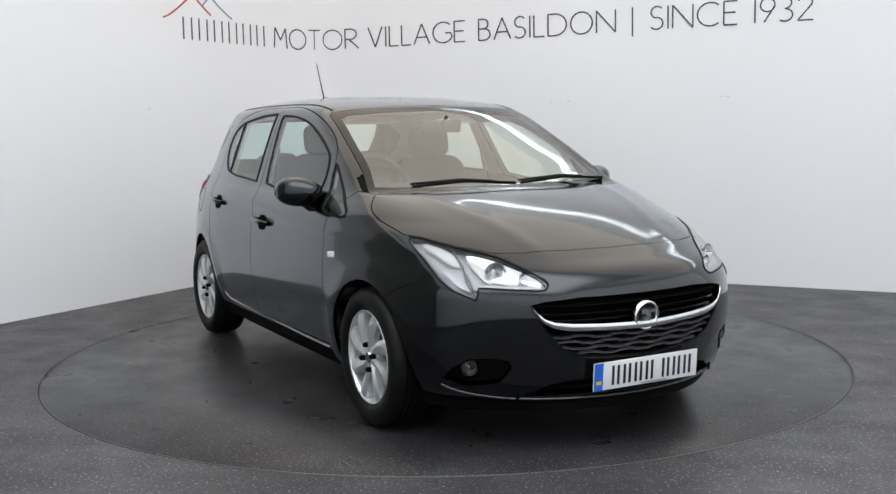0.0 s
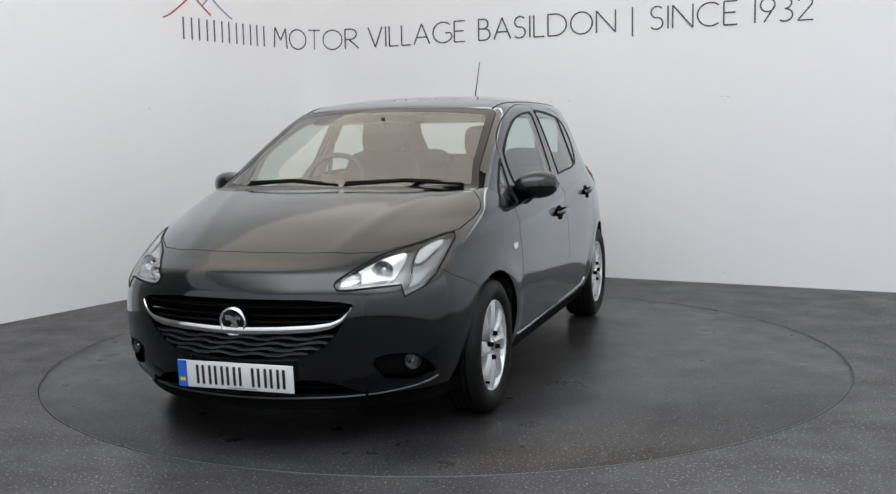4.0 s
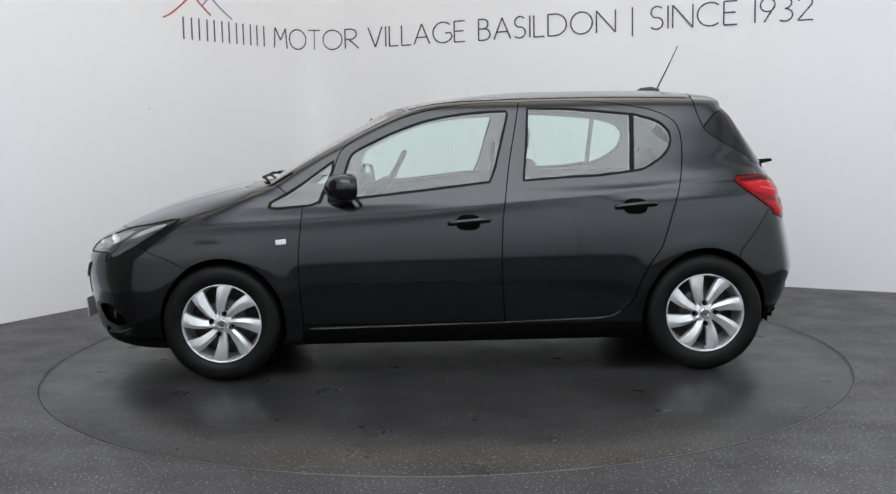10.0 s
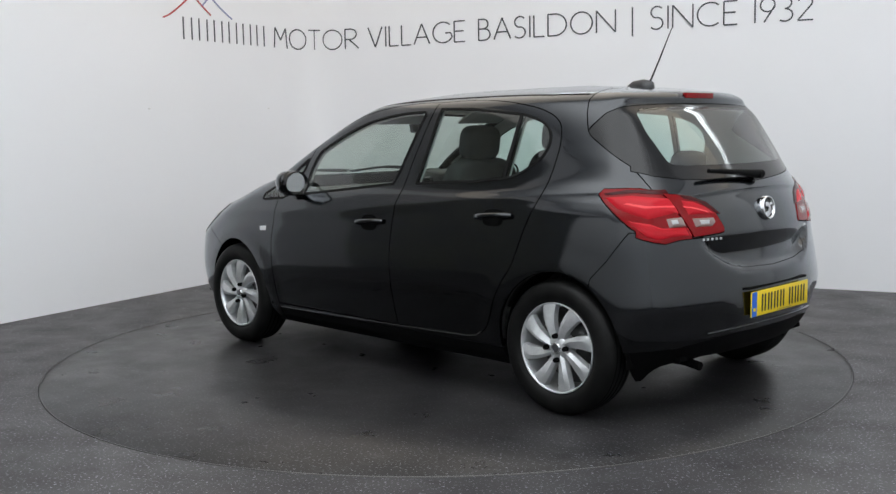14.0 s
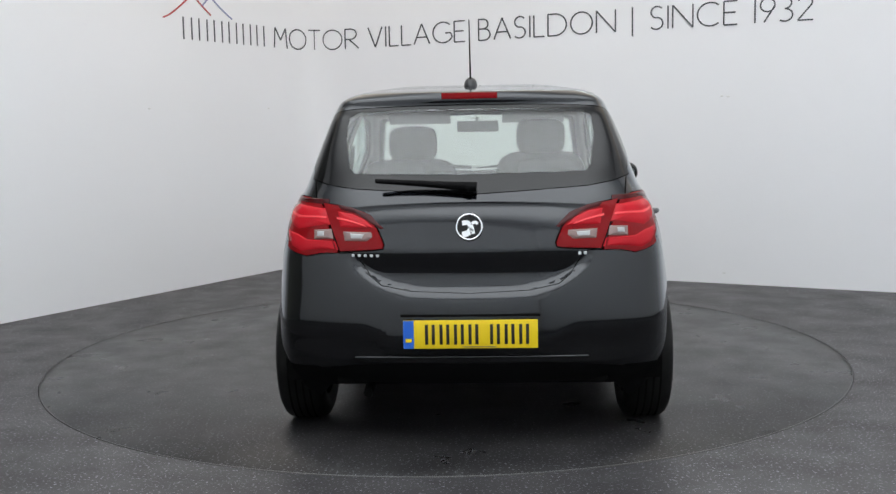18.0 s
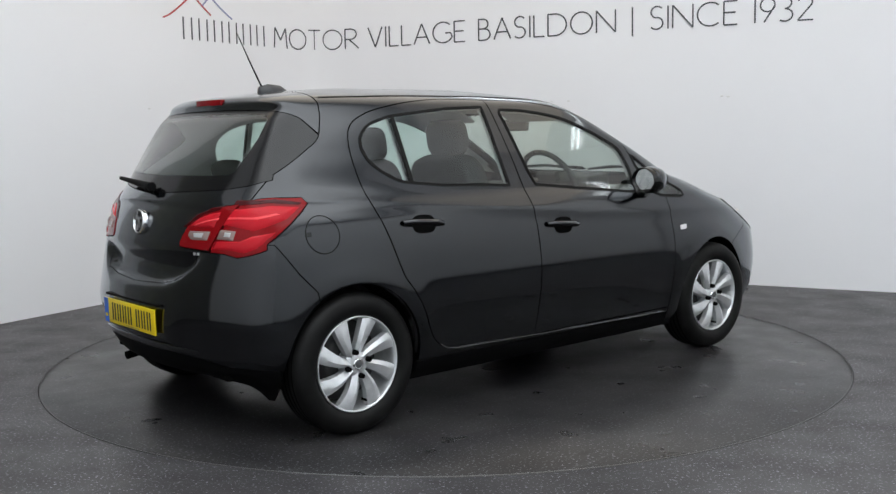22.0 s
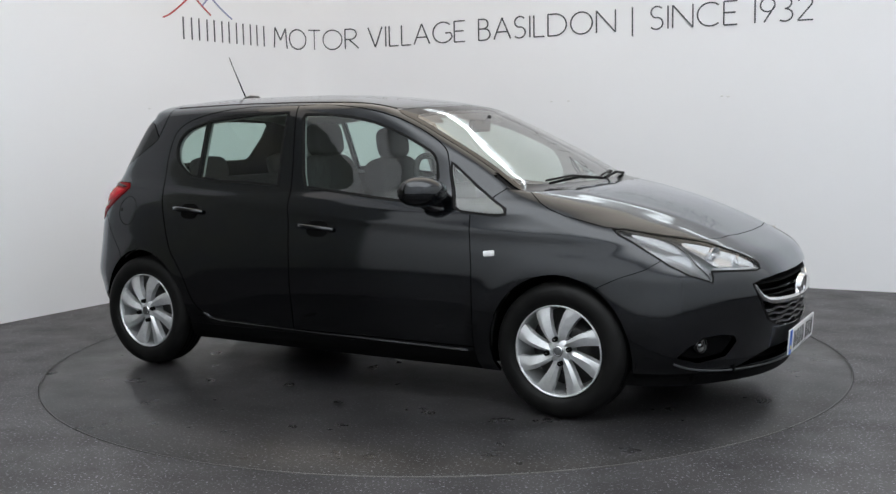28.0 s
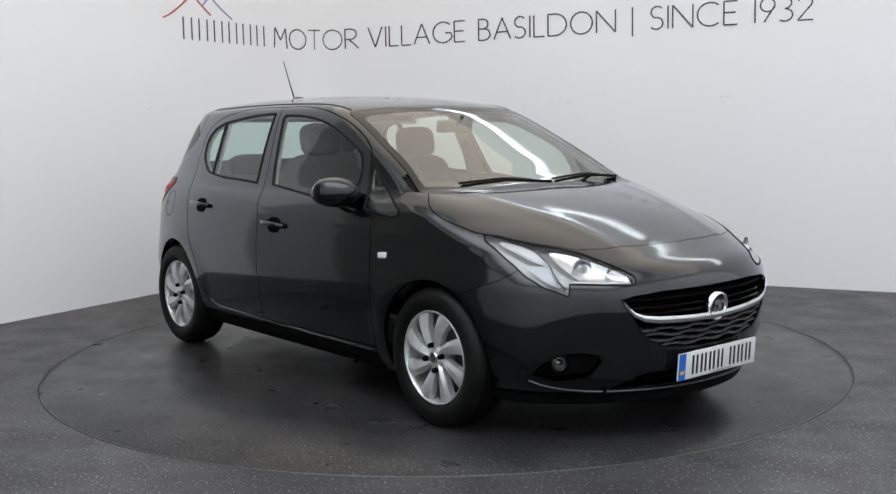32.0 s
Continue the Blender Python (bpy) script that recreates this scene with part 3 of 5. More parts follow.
DARK = material("black void", (0.004, 0.004, 0.004), 0.9, Specular_IOR_Level=0.03)


def clear_glass(name, tint, ior=1.5):
    """Thin sheet glass: tinted see-through with a mirror on top."""
    m = bpy.data.materials.new(name)
    m.use_nodes = True
    nt = m.node_tree
    nt.nodes.remove(nt.nodes["Principled BSDF"])
    see = node(m, "ShaderNodeBsdfTransparent", Color=(*tint, 1))
    shine = node(m, "ShaderNodeBsdfGlossy", Color=(1, 1, 1, 1), Roughness=0.01)
    face = node(m, "ShaderNodeLayerWeight", Blend=0.5)
    power = node(m, "ShaderNodeMath")
    power.operation = "POWER"
    power.inputs[1].default_value = 4.5
    gain = node(m, "ShaderNodeMath")
    gain.operation = "MULTIPLY_ADD"
    low = ((ior - 1) / (ior + 1)) ** 2 * 1.25
    gain.inputs[1].default_value, gain.inputs[2].default_value = 1 - low, low
    mix = node(m, "ShaderNodeMixShader")
    link(m, face.outputs["Facing"], power.inputs[0])
    link(m, power.outputs[0], gain.inputs[0])
    link(m, gain.outputs[0], mix.inputs[0])
    link(m, see.outputs[0], mix.inputs[1])
    link(m, shine.outputs[0], mix.inputs[2])
    link(m, mix.outputs[0], nt.nodes["Material Output"].inputs["Surface"])
    return m


GLASS = clear_glass("green tinted car glass", (0.73, 0.85, 0.81), 1.68)
SCREEN = clear_glass("windscreen glass", (0.84, 0.87, 0.83), 2.05)
LENS = clear_glass("clear lamp lens", (0.94, 0.95, 0.96), 1.5)
REDLENS = material("red lamp lens", (0.18, 0.003, 0.005), 0.12, Specular_IOR_Level=0.15)
REDDARK = material("dark red lamp lens", (0.045, 0.002, 0.003), 0.12, Specular_IOR_Level=0.2)
SMOKE = material("smoked lamp lens", (0.20, 0.13, 0.12), 0.15, 0.0, 0.3)
HOUSING = material("grey lamp housing", (0.20, 0.203, 0.21), 0.38, 0.7)
MIRROR = material("lamp reflector", (0.56, 0.565, 0.575), 0.24, 1.0)
MIRROR_GLASS = material("mirror glass", (0.85, 0.87, 0.88), 0.02, 1.0)
LAMPGREY = material("silver grey lamp housing", (0.20, 0.205, 0.215), 0.34, 0.9)
WHITE = material("white reflective plate", (0.74, 0.74, 0.75), 0.35)
LIP_GREY = material("grey for the lip highlight", (0.11, 0.112, 0.117), 0.32, 0.9)
REDGLOW = material("bright red lamp lens", (0.42, 0.010, 0.018), 0.12, Specular_IOR_Level=0.15)
REDBRIGHT = material("pale red light guide", (0.75, 0.06, 0.07), 0.2, Specular_IOR_Level=0.3)
BAR = material("milky lamp bar", (0.36, 0.365, 0.37), 0.25)
YELLOW = material("yellow reflective plate", (0.80, 0.58, 0.01), 0.35)
EUBLUE = material("blue plate band", (0.02, 0.13, 0.60), 0.35)
PLATEINK = material("black plate bars", (0.012, 0.012, 0.012), 0.4)

# ---- cutting the skin into panels ----
car = thing("car", None, "dark grey metallic five-door hatchback parked on the turntable", "car")
FRONT, SIDE, REAR = 0, 1, 2
body = bmesh.new()
zone_layer = body.faces.layers.int.new("zone")
bv = [body.verts.new(v) for v in base_verts]
for f in base_faces:
    j = f[0] % n_c
    face = body.faces.new([bv[i] for i in f])
    face[zone_layer] = FRONT if j < N_F else SIDE if j < N_F + N_S else REAR
body.normal_update()
base_normals = [v.normal.copy() for v in body.verts]
from mathutils.bvhtree import BVHTree
from mathutils.interpolate import poly_3d_calc
SKIN = BVHTree.FromPolygons(base_verts, base_faces)
AXES = {"side": (0, 2), "front": (1, 2), "top": (0, 1)}


def inside(p, poly):
    x, y = p
    hit = False
    for (x1, y1), (x2, y2) in zip(poly, poly[1:] + poly[:1]):
        if (y1 > y) != (y2 > y) and x < (x2 - x1) * (y - y1) / (y2 - y1) + x1:
            hit = not hit
    return hit


def ring(cx, cz, rx, rz, n=40):
    return [(cx + rx * math.cos(2 * math.pi * i / n), cz + rz * math.sin(2 * math.pi * i / n)) for i in range(n)]


def rounded(poly, n=4):
    """A closed outline with softened corners: each corner cut to a short curve."""
    out = []
    k = len(poly)
    for i in range(k):
        a, b, c = (np.array(poly[(i + d) % k], float) for d in (-1, 0, 1))
        la, lc = np.linalg.norm(a - b), np.linalg.norm(c - b)
        r = min(0.03, la * 0.45, lc * 0.45)
        p, q = b + (a - b) / la * r, b + (c - b) / lc * r
        for s in np.linspace(0, 1, n):
            out.append(tuple(p * (1 - s) ** 2 + b * 2 * s * (1 - s) + q * s * s))
    return out


def flow(poly, a, b, k=3):
    """An outline whose points a to b are joined by a smooth curve."""
    run = poly[a:b + 1]
    return poly[:a] + [(float(p[0]), float(p[1])) for p in spline(run, (len(run) - 1) * k + 1)] + poly[b + 1:]


# outlines; order is rank: the first that holds a piece of skin keeps it
FRONT_WIN = [(0.608, 1.057), (0.591, 1.115), (0.56, 1.164), (0.475, 1.210), (0.354, 1.264), (0.202, 1.318), (0.049, 1.348), (-0.103, 1.364), (-0.238, 1.368),
             (-0.248, 1.352), (-0.171, 1.071), (-0.142, 1.005), (0.134, 0.976), (0.370, 0.953), (0.565, 0.934), (0.60, 0.95)]
REAR_WIN = [(-0.355, 1.381), (-0.565, 1.375), (-0.75, 1.358), (-0.893, 1.343), (-0.872, 1.040), (-0.716, 1.028), (-0.53, 1.022), (-0.318, 1.009), (-0.340, 1.2)]
REAR_QUARTER = [(-0.918, 1.340), (-1.034, 1.305), (-1.090, 1.258), (-1.101, 1.225), (-1.100, 1.192), (-1.071, 1.135), (-0.982, 1.073), (-0.90, 1.043)]
FRONT_QUARTER = [(0.90, 0.966), (0.82, 1.015), (0.665, 1.125), (0.672, 1.073), (0.705, 1.001), (0.735, 0.923), (0.779, 0.904), (0.952, 0.890), (0.99, 0.897), (0.982, 0.922)]
FRONT_DOOR = [(0.835, 0.285), (0.846, 0.503), (0.847, 0.648), (0.822, 0.897), (0.728, 0.915), (0.665, 1.073), (0.648, 1.13), (0.612, 1.192), (0.501, 1.262), (0.350, 1.329), (0.198, 1.373),
              (0.044, 1.400), (-0.141, 1.415), (-0.312, 1.415), (-0.249, 1.114), (-0.204, 0.824), (-0.194, 0.62), (-0.202, 0.377), (-0.21, 0.283)]
REAR_DOOR = [(-0.21, 0.283), (-0.202, 0.377), (-0.194, 0.62), (-0.204, 0.824), (-0.249, 1.114), (-0.312, 1.415), (-0.575, 1.419), (-0.759, 1.407), (-0.912, 1.385), (-1.038, 1.354),
             (-1.131, 1.301), (-1.161, 1.215), (-1.156, 1.094), (-1.131, 0.974), (-1.079, 0.826), (-1.024, 0.664), (-0.973, 0.591), (-0.92, 0.5), (-0.87, 0.38), (-0.80, 0.315), (-0.70, 0.290)]
HEADLIGHT = [(0.402, 0.690), (0.398, 0.674), (0.412, 0.657), (0.44, 0.653), (0.53, 0.659), (0.628, 0.664), (0.645, 0.618), (0.70, 0.650), (0.722, 0.692), (0.728, 0.751), (0.733, 0.815),
             (0.720, 0.838), (0.69, 0.836), (0.632, 0.808), (0.555, 0.788), (0.508, 0.770), (0.448, 0.727), (0.412, 0.697)]
BONNET = [(1.887, -0.1), (1.887, 0.02), (1.880, 0.211), (1.852, 0.396), (1.797, 0.509), (1.67, 0.610), (1.53, 0.686), (1.432, 0.730), (1.26, 0.752), (1.184, 0.752), (1.132, 0.736), (1.09, 0.705),
          (1.045, 0.668), (1.075, 0.40), (1.118, 0.02), (1.118, -0.1)]
WING = [(0.835, 0.285), (0.846, 0.503), (0.847, 0.648), (0.822, 0.897), (0.952, 0.884), (0.998, 0.893), (0.992, 0.922), (0.905, 0.963), (0.96, 1.005), (1.09, 0.99), (1.60, 0.90), (1.70, 0.72),
        (1.63, 0.673), (1.523, 0.636), (1.437, 0.595), (1.40, 0.40), (1.40, 0.10), (0.85, 0.10)]
SCREEN_OUT = [(-0.1, 0.984), (0.4, 0.987), (0.694, 0.992), (0.652, 1.085), (0.622, 1.21), (0.583, 1.358), (0.56, 1.376), (0.52, 1.381), (0.345, 1.392), (-0.1, 1.405)]
SCREEN_IN = [(-0.1, 1.010), (0.38, 1.012), (0.648, 1.020), (0.612, 1.10), (0.585, 1.21), (0.548, 1.34), (0.51, 1.354), (0.34, 1.368), (-0.1, 1.382)]
GRILLE = [(-0.1, 0.619), (0.02, 0.619), (0.294, 0.622), (0.430, 0.612), (0.478, 0.600), (0.457, 0.549), (0.423, 0.495), (0.367, 0.43), (0.299, 0.399), (0.142, 0.382), (-0.1, 0.376)]
INTAKE = [(-0.1, 0.303), (0.327, 0.296), (0.40, 0.277), (0.478, 0.232), (0.309, 0.237), (-0.1, 0.240)]
FOG = [(0.728, 0.300), (0.710, 0.347), (0.668, 0.386), (0.60, 0.392), (0.545, 0.380), (0.532, 0.355), (0.563, 0.292), (0.659, 0.272)]
GLASS_REAR_IN = [(-0.1, 1.099), (0.02, 1.099), (0.383, 1.102), (0.47, 1.106), (0.489, 1.125), (0.512, 1.253), (0.505, 1.330), (0.462, 1.353), (0.255, 1.360), (-0.1, 1.360)]
GLASS_REAR = [(-0.1, 1.022), (0.02, 1.022), (0.235, 1.033), (0.478, 1.046), (0.584, 1.062), (0.64, 1.08), (0.70, 1.10), (0.70, 1.385), (0.377, 1.385), (-0.1, 1.385)]
GLASS_CORNER = [(-1.290, 1.262), (-1.312, 1.236), (-1.42, 1.168), (-1.557, 1.088), (-1.75, 1.04), (-1.75, 1.2), (-1.55, 1.378), (-1.437, 1.372), (-1.355, 1.335)]
SPOILER = [(-1.250, 1.60), (-1.250, 1.400), (-1.262, 1.340), (-1.288, 1.266), (-1.355, 1.335), (-1.437, 1.372), (-1.50, 1.386), (-1.75, 1.386), (-1.75, 1.60)]
TAIL_SIDE = [(-1.424, 0.985), (-1.442, 1.010), (-1.573, 1.014), (-1.80, 1.0), (-1.80, 0.779), (-1.725, 0.781), (-1.680, 0.799), (-1.61, 0.843), (-1.549, 0.887), (-1.462, 0.952)]
TAIL_OUTER = [(0.95, 1.03), (0.66, 1.012), (0.600, 0.995), (0.522, 0.795), (0.591, 0.792), (0.656, 0.779), (0.70, 0.787), (0.735, 0.800), (0.765, 0.822), (0.95, 0.97)]
TAIL_INNER = [(0.596, 0.992), (0.497, 0.974), (0.408, 0.941), (0.362, 0.893), (0.335, 0.832), (0.340, 0.814), (0.369, 0.809), (0.516, 0.800)]
GATE = [(-0.1, 1.2), (0.66, 1.2), (0.625, 1.0), (0.604, 0.960), (0.519, 0.795), (0.465, 0.797), (0.436, 0.77), (0.392, 0.705), (0.345, 0.673), (0.23, 0.650), (-0.1, 0.640)]
REAR_BUMPER = [(-1.60, 0.83), (-1.585, 0.809), (-1.514, 0.707), (-1.444, 0.629), (-1.42, 0.5), (-1.42, 0.10), (-2.2, 0.10), (-2.2, 0.83)]
VALANCE = [(-0.1, 0.368), (0.30, 0.366), (0.45, 0.352), (0.58, 0.330), (0.95, 0.315), (0.95, 0.10), (-0.1, 0.10)]
ROOF = [(0.325, -0.1), (0.325, 0.02), (0.318, 0.345), (0.298, 0.50), (0.24, 0.548), (0.04, 0.556), (-0.30, 0.545), (-0.70, 0.545), (-1.0, 0.545), (-1.247, 0.53), (-1.249, -0.1)]
SPLITTER = [(1.40, 0.222), (1.75, 0.222), (2.3, 0.222), (2.3, 0.10), (1.40, 0.10)]
SILL = [(0.98, 0.262), (-1.0, 0.262), (-1.0, 0.1), (0.98, 0.1)]
FRONT_WIN, FRONT_DOOR = flow(FRONT_WIN, 1, 8), flow(FRONT_DOOR, 5, 13)
REAR_QUARTER, REAR_DOOR = flow(REAR_QUARTER, 0, 7), flow(REAR_DOOR, 5, 20)
TAIL_SIDE = flow(TAIL_SIDE, 4, 9)
ARCH_F, ARCH_R = ring(1.250, 0.290, 0.328, 0.352), ring(-1.257, 0.290, 0.328, 0.355)
# name, view, outline, zones, x from, x to, z from, z to
CUTS = [
    ("arch", "side", ARCH_F, (SIDE, FRONT), 0.8, 1.7, 0, 0.7), ("arch", "side", ARCH_R, (SIDE, REAR), -1.7, -0.8, 0, 0.7),
    ("screen", "front", SCREEN_IN, (FRONT, SIDE), 0.0, 1.15, 0.97, 1.42), ("screen_border", "front", SCREEN_OUT, (FRONT, SIDE), 0.0, 1.15, 0.95, 1.42),
    ("front_window", "side", FRONT_WIN, (SIDE, FRONT), -0.4, 0.64, 0.9, 1.4), ("rear_window", "side", REAR_WIN, (SIDE,), -1.2, -0.2, 0.9, 1.4),
    ("rear_quarter_glass", "side", REAR_QUARTER, (SIDE,), -1.2, -0.8, 0.9, 1.4), ("front_quarter_glass", "side", FRONT_QUARTER, (SIDE,), 0.5, 1.1, 0.85, 1.2),
    ("headlight", "front", HEADLIGHT, (FRONT, SIDE), 1.38, 2.2, 0.6, 0.86), ("bonnet", "top", BONNET, (FRONT, SIDE), 1.0, 2.0, 0.70, 1.05),
    ("grille", "front", GRILLE, (FRONT,), 1.7, 2.2, 0.3, 0.65), ("intake", "front", INTAKE, (FRONT,), 1.7, 2.2, 0.2, 0.33), ("fog_recess", "front", FOG, (FRONT, SIDE), 1.6, 2.2, 0.25, 0.41),
    ("splitter", "side", SPLITTER, (FRONT, SIDE), 1.35, 2.2, 0.1, 0.25),
    ("front_door", "side", FRONT_DOOR, (SIDE, FRONT), -0.4, 0.9, 0.2, 1.45), ("rear_door", "side", REAR_DOOR, (SIDE,), -1.3, -0.1, 0.2, 1.45),
    ("wing", "side", WING, (SIDE, FRONT), 0.8, 1.75, 0.0, 1.02),
    ("rear_glass", "front", GLASS_REAR_IN, (REAR, SIDE), -1.9, -1.30, 1.0, 1.38), ("spoiler", "side", SPOILER, (REAR, SIDE), -1.8, -1.2, 1.22, 1.5),
    ("glass_border", "side", GLASS_CORNER, (SIDE,), -1.9, -1.25, 1.0, 1.40), ("glass_border", "front", GLASS_REAR, (REAR,), -1.9, -1.25, 1.0, 1.40),
    ("tail_light", "side", TAIL_SIDE, (SIDE,), -1.9, -1.35, 0.75, 1.03), ("tail_light", "front", TAIL_OUTER, (REAR,), -1.9, -1.35, 0.75, 1.03), ("tail_light_inner", "front", TAIL_INNER, (REAR,), -1.9, -1.5, 0.75, 1.03),
    ("open_underside", "front", [(-0.1, 0.272), (0.45, 0.265), (0.58, 0.235), (0.64, 0.17), (0.64, 0.10), (-0.1, 0.10)], (REAR,), -2.0, -1.55, 0.1, 0.3),
    ("gate", "front", GATE, (REAR, SIDE), -2.0, -1.50, 0.6, 1.12), ("valance", "front", VALANCE, (REAR, SIDE), -2.0, -1.42, 0.1, 0.5),
    ("rear_bumper", "side", REAR_BUMPER, (REAR, SIDE), -2.0, -1.35, 0.1, 0.84), ("roof", "top", ROOF, (FRONT, SIDE, REAR), -1.3, 0.4, 1.36, 1.5), ("sill", "side", SILL, (SIDE,), -1.0, 0.98, 0.1, 0.3),
]
for name, view, poly, zones, x0, x1, z0, z1 in CUTS:
    a, b = AXES[view]
    other = ({0, 1, 2} - {a, b}).pop()
    pool = []
    for f in body.faces:
        c = f.calc_center_median()
        if f[zone_layer] in zones and x0 < c.x < x1 and z0 < c.z < z1:
            pool.append(f)
    for p, q in zip(poly, poly[1:] + poly[:1]):
        lo, hi = (min(p[0], q[0]) - 1e-4, min(p[1], q[1]) - 1e-4), (max(p[0], q[0]) + 1e-4, max(p[1], q[1]) + 1e-4)
        geom, keep = [], []
        for f in pool:
            us, vs = [v.co[a] for v in f.verts], [v.co[b] for v in f.verts]
            (geom if max(us) > lo[0] and min(us) < hi[0] and max(vs) > lo[1] and min(vs) < hi[1] else keep).append(f)
        if not geom:
            continue
        n = Vector((0, 0, 0))
        n[a], n[b] = q[1] - p[1], p[0] - q[0]
        co = Vector((0, 0, 0))
        co[a], co[b] = p
        edges = {e for f in geom for e in f.edges}
        verts = {v for f in geom for v in f.verts}
        got = bmesh.ops.bisect_plane(body, geom=list(verts) + list(edges) + geom, plane_co=co, plane_no=n.normalized(), dist=2e-4)
        pool = keep + [g for g in got["geom"] if isinstance(g, bmesh.types.BMFace)]
pieces = {}
for f in body.faces:
    c = f.calc_center_median()
    z = f[zone_layer]
    name = None
    for cut, view, poly, zones, x0, x1, z0, z1 in CUTS:
        a, b = AXES[view]
        if z in zones and x0 < c.x < x1 and z0 < c.z < z1 and inside((c[a], c[b]), poly):
            name = cut
            break
    if name is None:
        if c.x > 1.3 and c.z < 0.88:
            name = "front_bumper"
        elif c.x > 0.88 and c.z > 0.93 and z == FRONT:
            name = "cowl"
        elif c.x < -1.60 and c.z < 0.83:
            name = "rear_bumper"
        else:
            name = "body_side"
    pieces.setdefault(name, []).append(f)


def skin_normal(p):
    at, no, i, d = SKIN.find_nearest(p)
    if i is None:
        return Vector((0, 0, 1))
    idx = base_faces[i]
    w = poly_3d_calc([base_verts[k] for k in idx], at)
    n = Vector((0, 0, 0))
    for k, s in zip(idx, w):
        n += base_normals[k] * s
    return n.normalized() if n.length > 1e-6 else no


def panel_mesh(name, gap=0.0028, depth=0.014, both=False, sink=None, push=None):
    """One piece of skin as a mesh with a real shut line round it. both: joined with its mirror half. sink: metres to set it inwards. push: moves a point."""
    faces = pieces[name]
    index, pts, polys = {}, [], []
    for f in faces:
        row = []
        for v in f.verts:
            if v not in index:
                index[v] = len(pts)
                pts.append(v.co.copy())
            row.append(index[v])
        polys.append(row)
    norms = [skin_normal(p) for p in pts]
    count = {}
    for row, f in zip(polys, faces):
        c = f.calc_center_median()
        for i, j in zip(row, row[1:] + row[:1]):
            count.setdefault((min(i, j), max(i, j)), []).append((i, j, c))
    border = [v[0] for v in count.values() if len(v) == 1]
    inward = {}
    for i, j, c in border:
        if both and abs(pts[i].y) < 1e-4 and abs(pts[j].y) < 1e-4:
            continue
        e = (pts[j] - pts[i])
        if e.length < 1e-7:
            continue
        e.normalize()
        d = c - pts[i]
        d -= e * d.dot(e)
        if d.length < 1e-7:
            continue
        d.normalize()
        for k in (i, j):
            inward[k] = inward.get(k, Vector((0, 0, 0))) + d
    for k, d in inward.items():
        if d.length > 1e-6:
            s = d.normalized() * gap
            if both and abs(pts[k].y) < 1e-4:
                s.y = 0
            pts[k] = pts[k] + s
    if sink:
        pts = [p - n * sink for p, n in zip(pts, norms)]
    if push:
        pts = [push(p) for p in pts]
    rim = {}
    for i, j, c in border:
        if both and abs(pts[i].y) < 1e-4 and abs(pts[j].y) < 1e-4:
            continue
        quad = []
        for k in (i, j):
            if k not in rim:
                rim[k] = (len(pts), len(pts) + 1)
                pts += [pts[k].copy(), pts[k] - norms[k] * depth]
                d = inward.get(k)
                lip = -d.normalized() if d is not None and d.length > 1e-6 else norms[k]
                norms += [lip, lip]
            quad.append(rim[k])
        polys.append([quad[1][0], quad[0][0], quad[0][1], quad[1][1]])
    return pts, norms, polys


def panel(name, source, mat, parent, mirror=False, both=False, label="", **how):
    pts, norms, polys = panel_mesh(source, both=both, **how)
    if mirror:
        pts = [Vector((p.x, -p.y, p.z)) for p in pts]
        norms = [Vector((n.x, -n.y, n.z)) for n in norms]
        polys = [r[::-1] for r in polys]
    if both:
        n = len(pts)
        pts = pts + [Vector((p.x, -p.y, p.z)) for p in pts]
        norms = norms + [Vector((m.x, -m.y, m.z)) for m in norms]
        polys = polys + [[i + n for i in r[::-1]] for r in polys]
        seen, remap = {}, []
        for i, p in enumerate(pts):
            if abs(p.y) < 1e-4:
                key = (round(p.x, 5), round(p.z, 5), i >= 0)
                remap.append(seen.setdefault(key, i))
            else:
                remap.append(i)
        polys = [[remap[i] for i in r] for r in polys]
        polys = [r for r in polys if len(set(r)) == len(r)]
    me = mesh_of(name, pts, polys, True)
    if not how.get("push"):
        me.normals_split_custom_set_from_vertices([tuple(n) for n in norms])
    return part(name, me, mat, parent, label)


def on_skin(u, v, view, left=True, out=0.0):
    """The place on the skin under a point of a view, out metres proud of it, and the skin's normal there."""
    a, b = AXES[view]
    start, way = Vector((0, 0, 0)), Vector((0, 0, 0))
    start[a], start[b] = u, v
    other = ({0, 1, 2} - {a, b}).pop()
    if view == "side":
        start.y, way.y = 2, -1
    elif view == "top":
        start.z, way.z = 3, -1
    else:
        start.x, way.x = (3, -1) if left else (-3, 1)
    at, no, i, d = SKIN.ray_cast(start, way)
    if at is None:
        at, no, i, d = SKIN.find_nearest(start + way * 2.2)
    n = skin_normal(at)
    return at + n * out, n


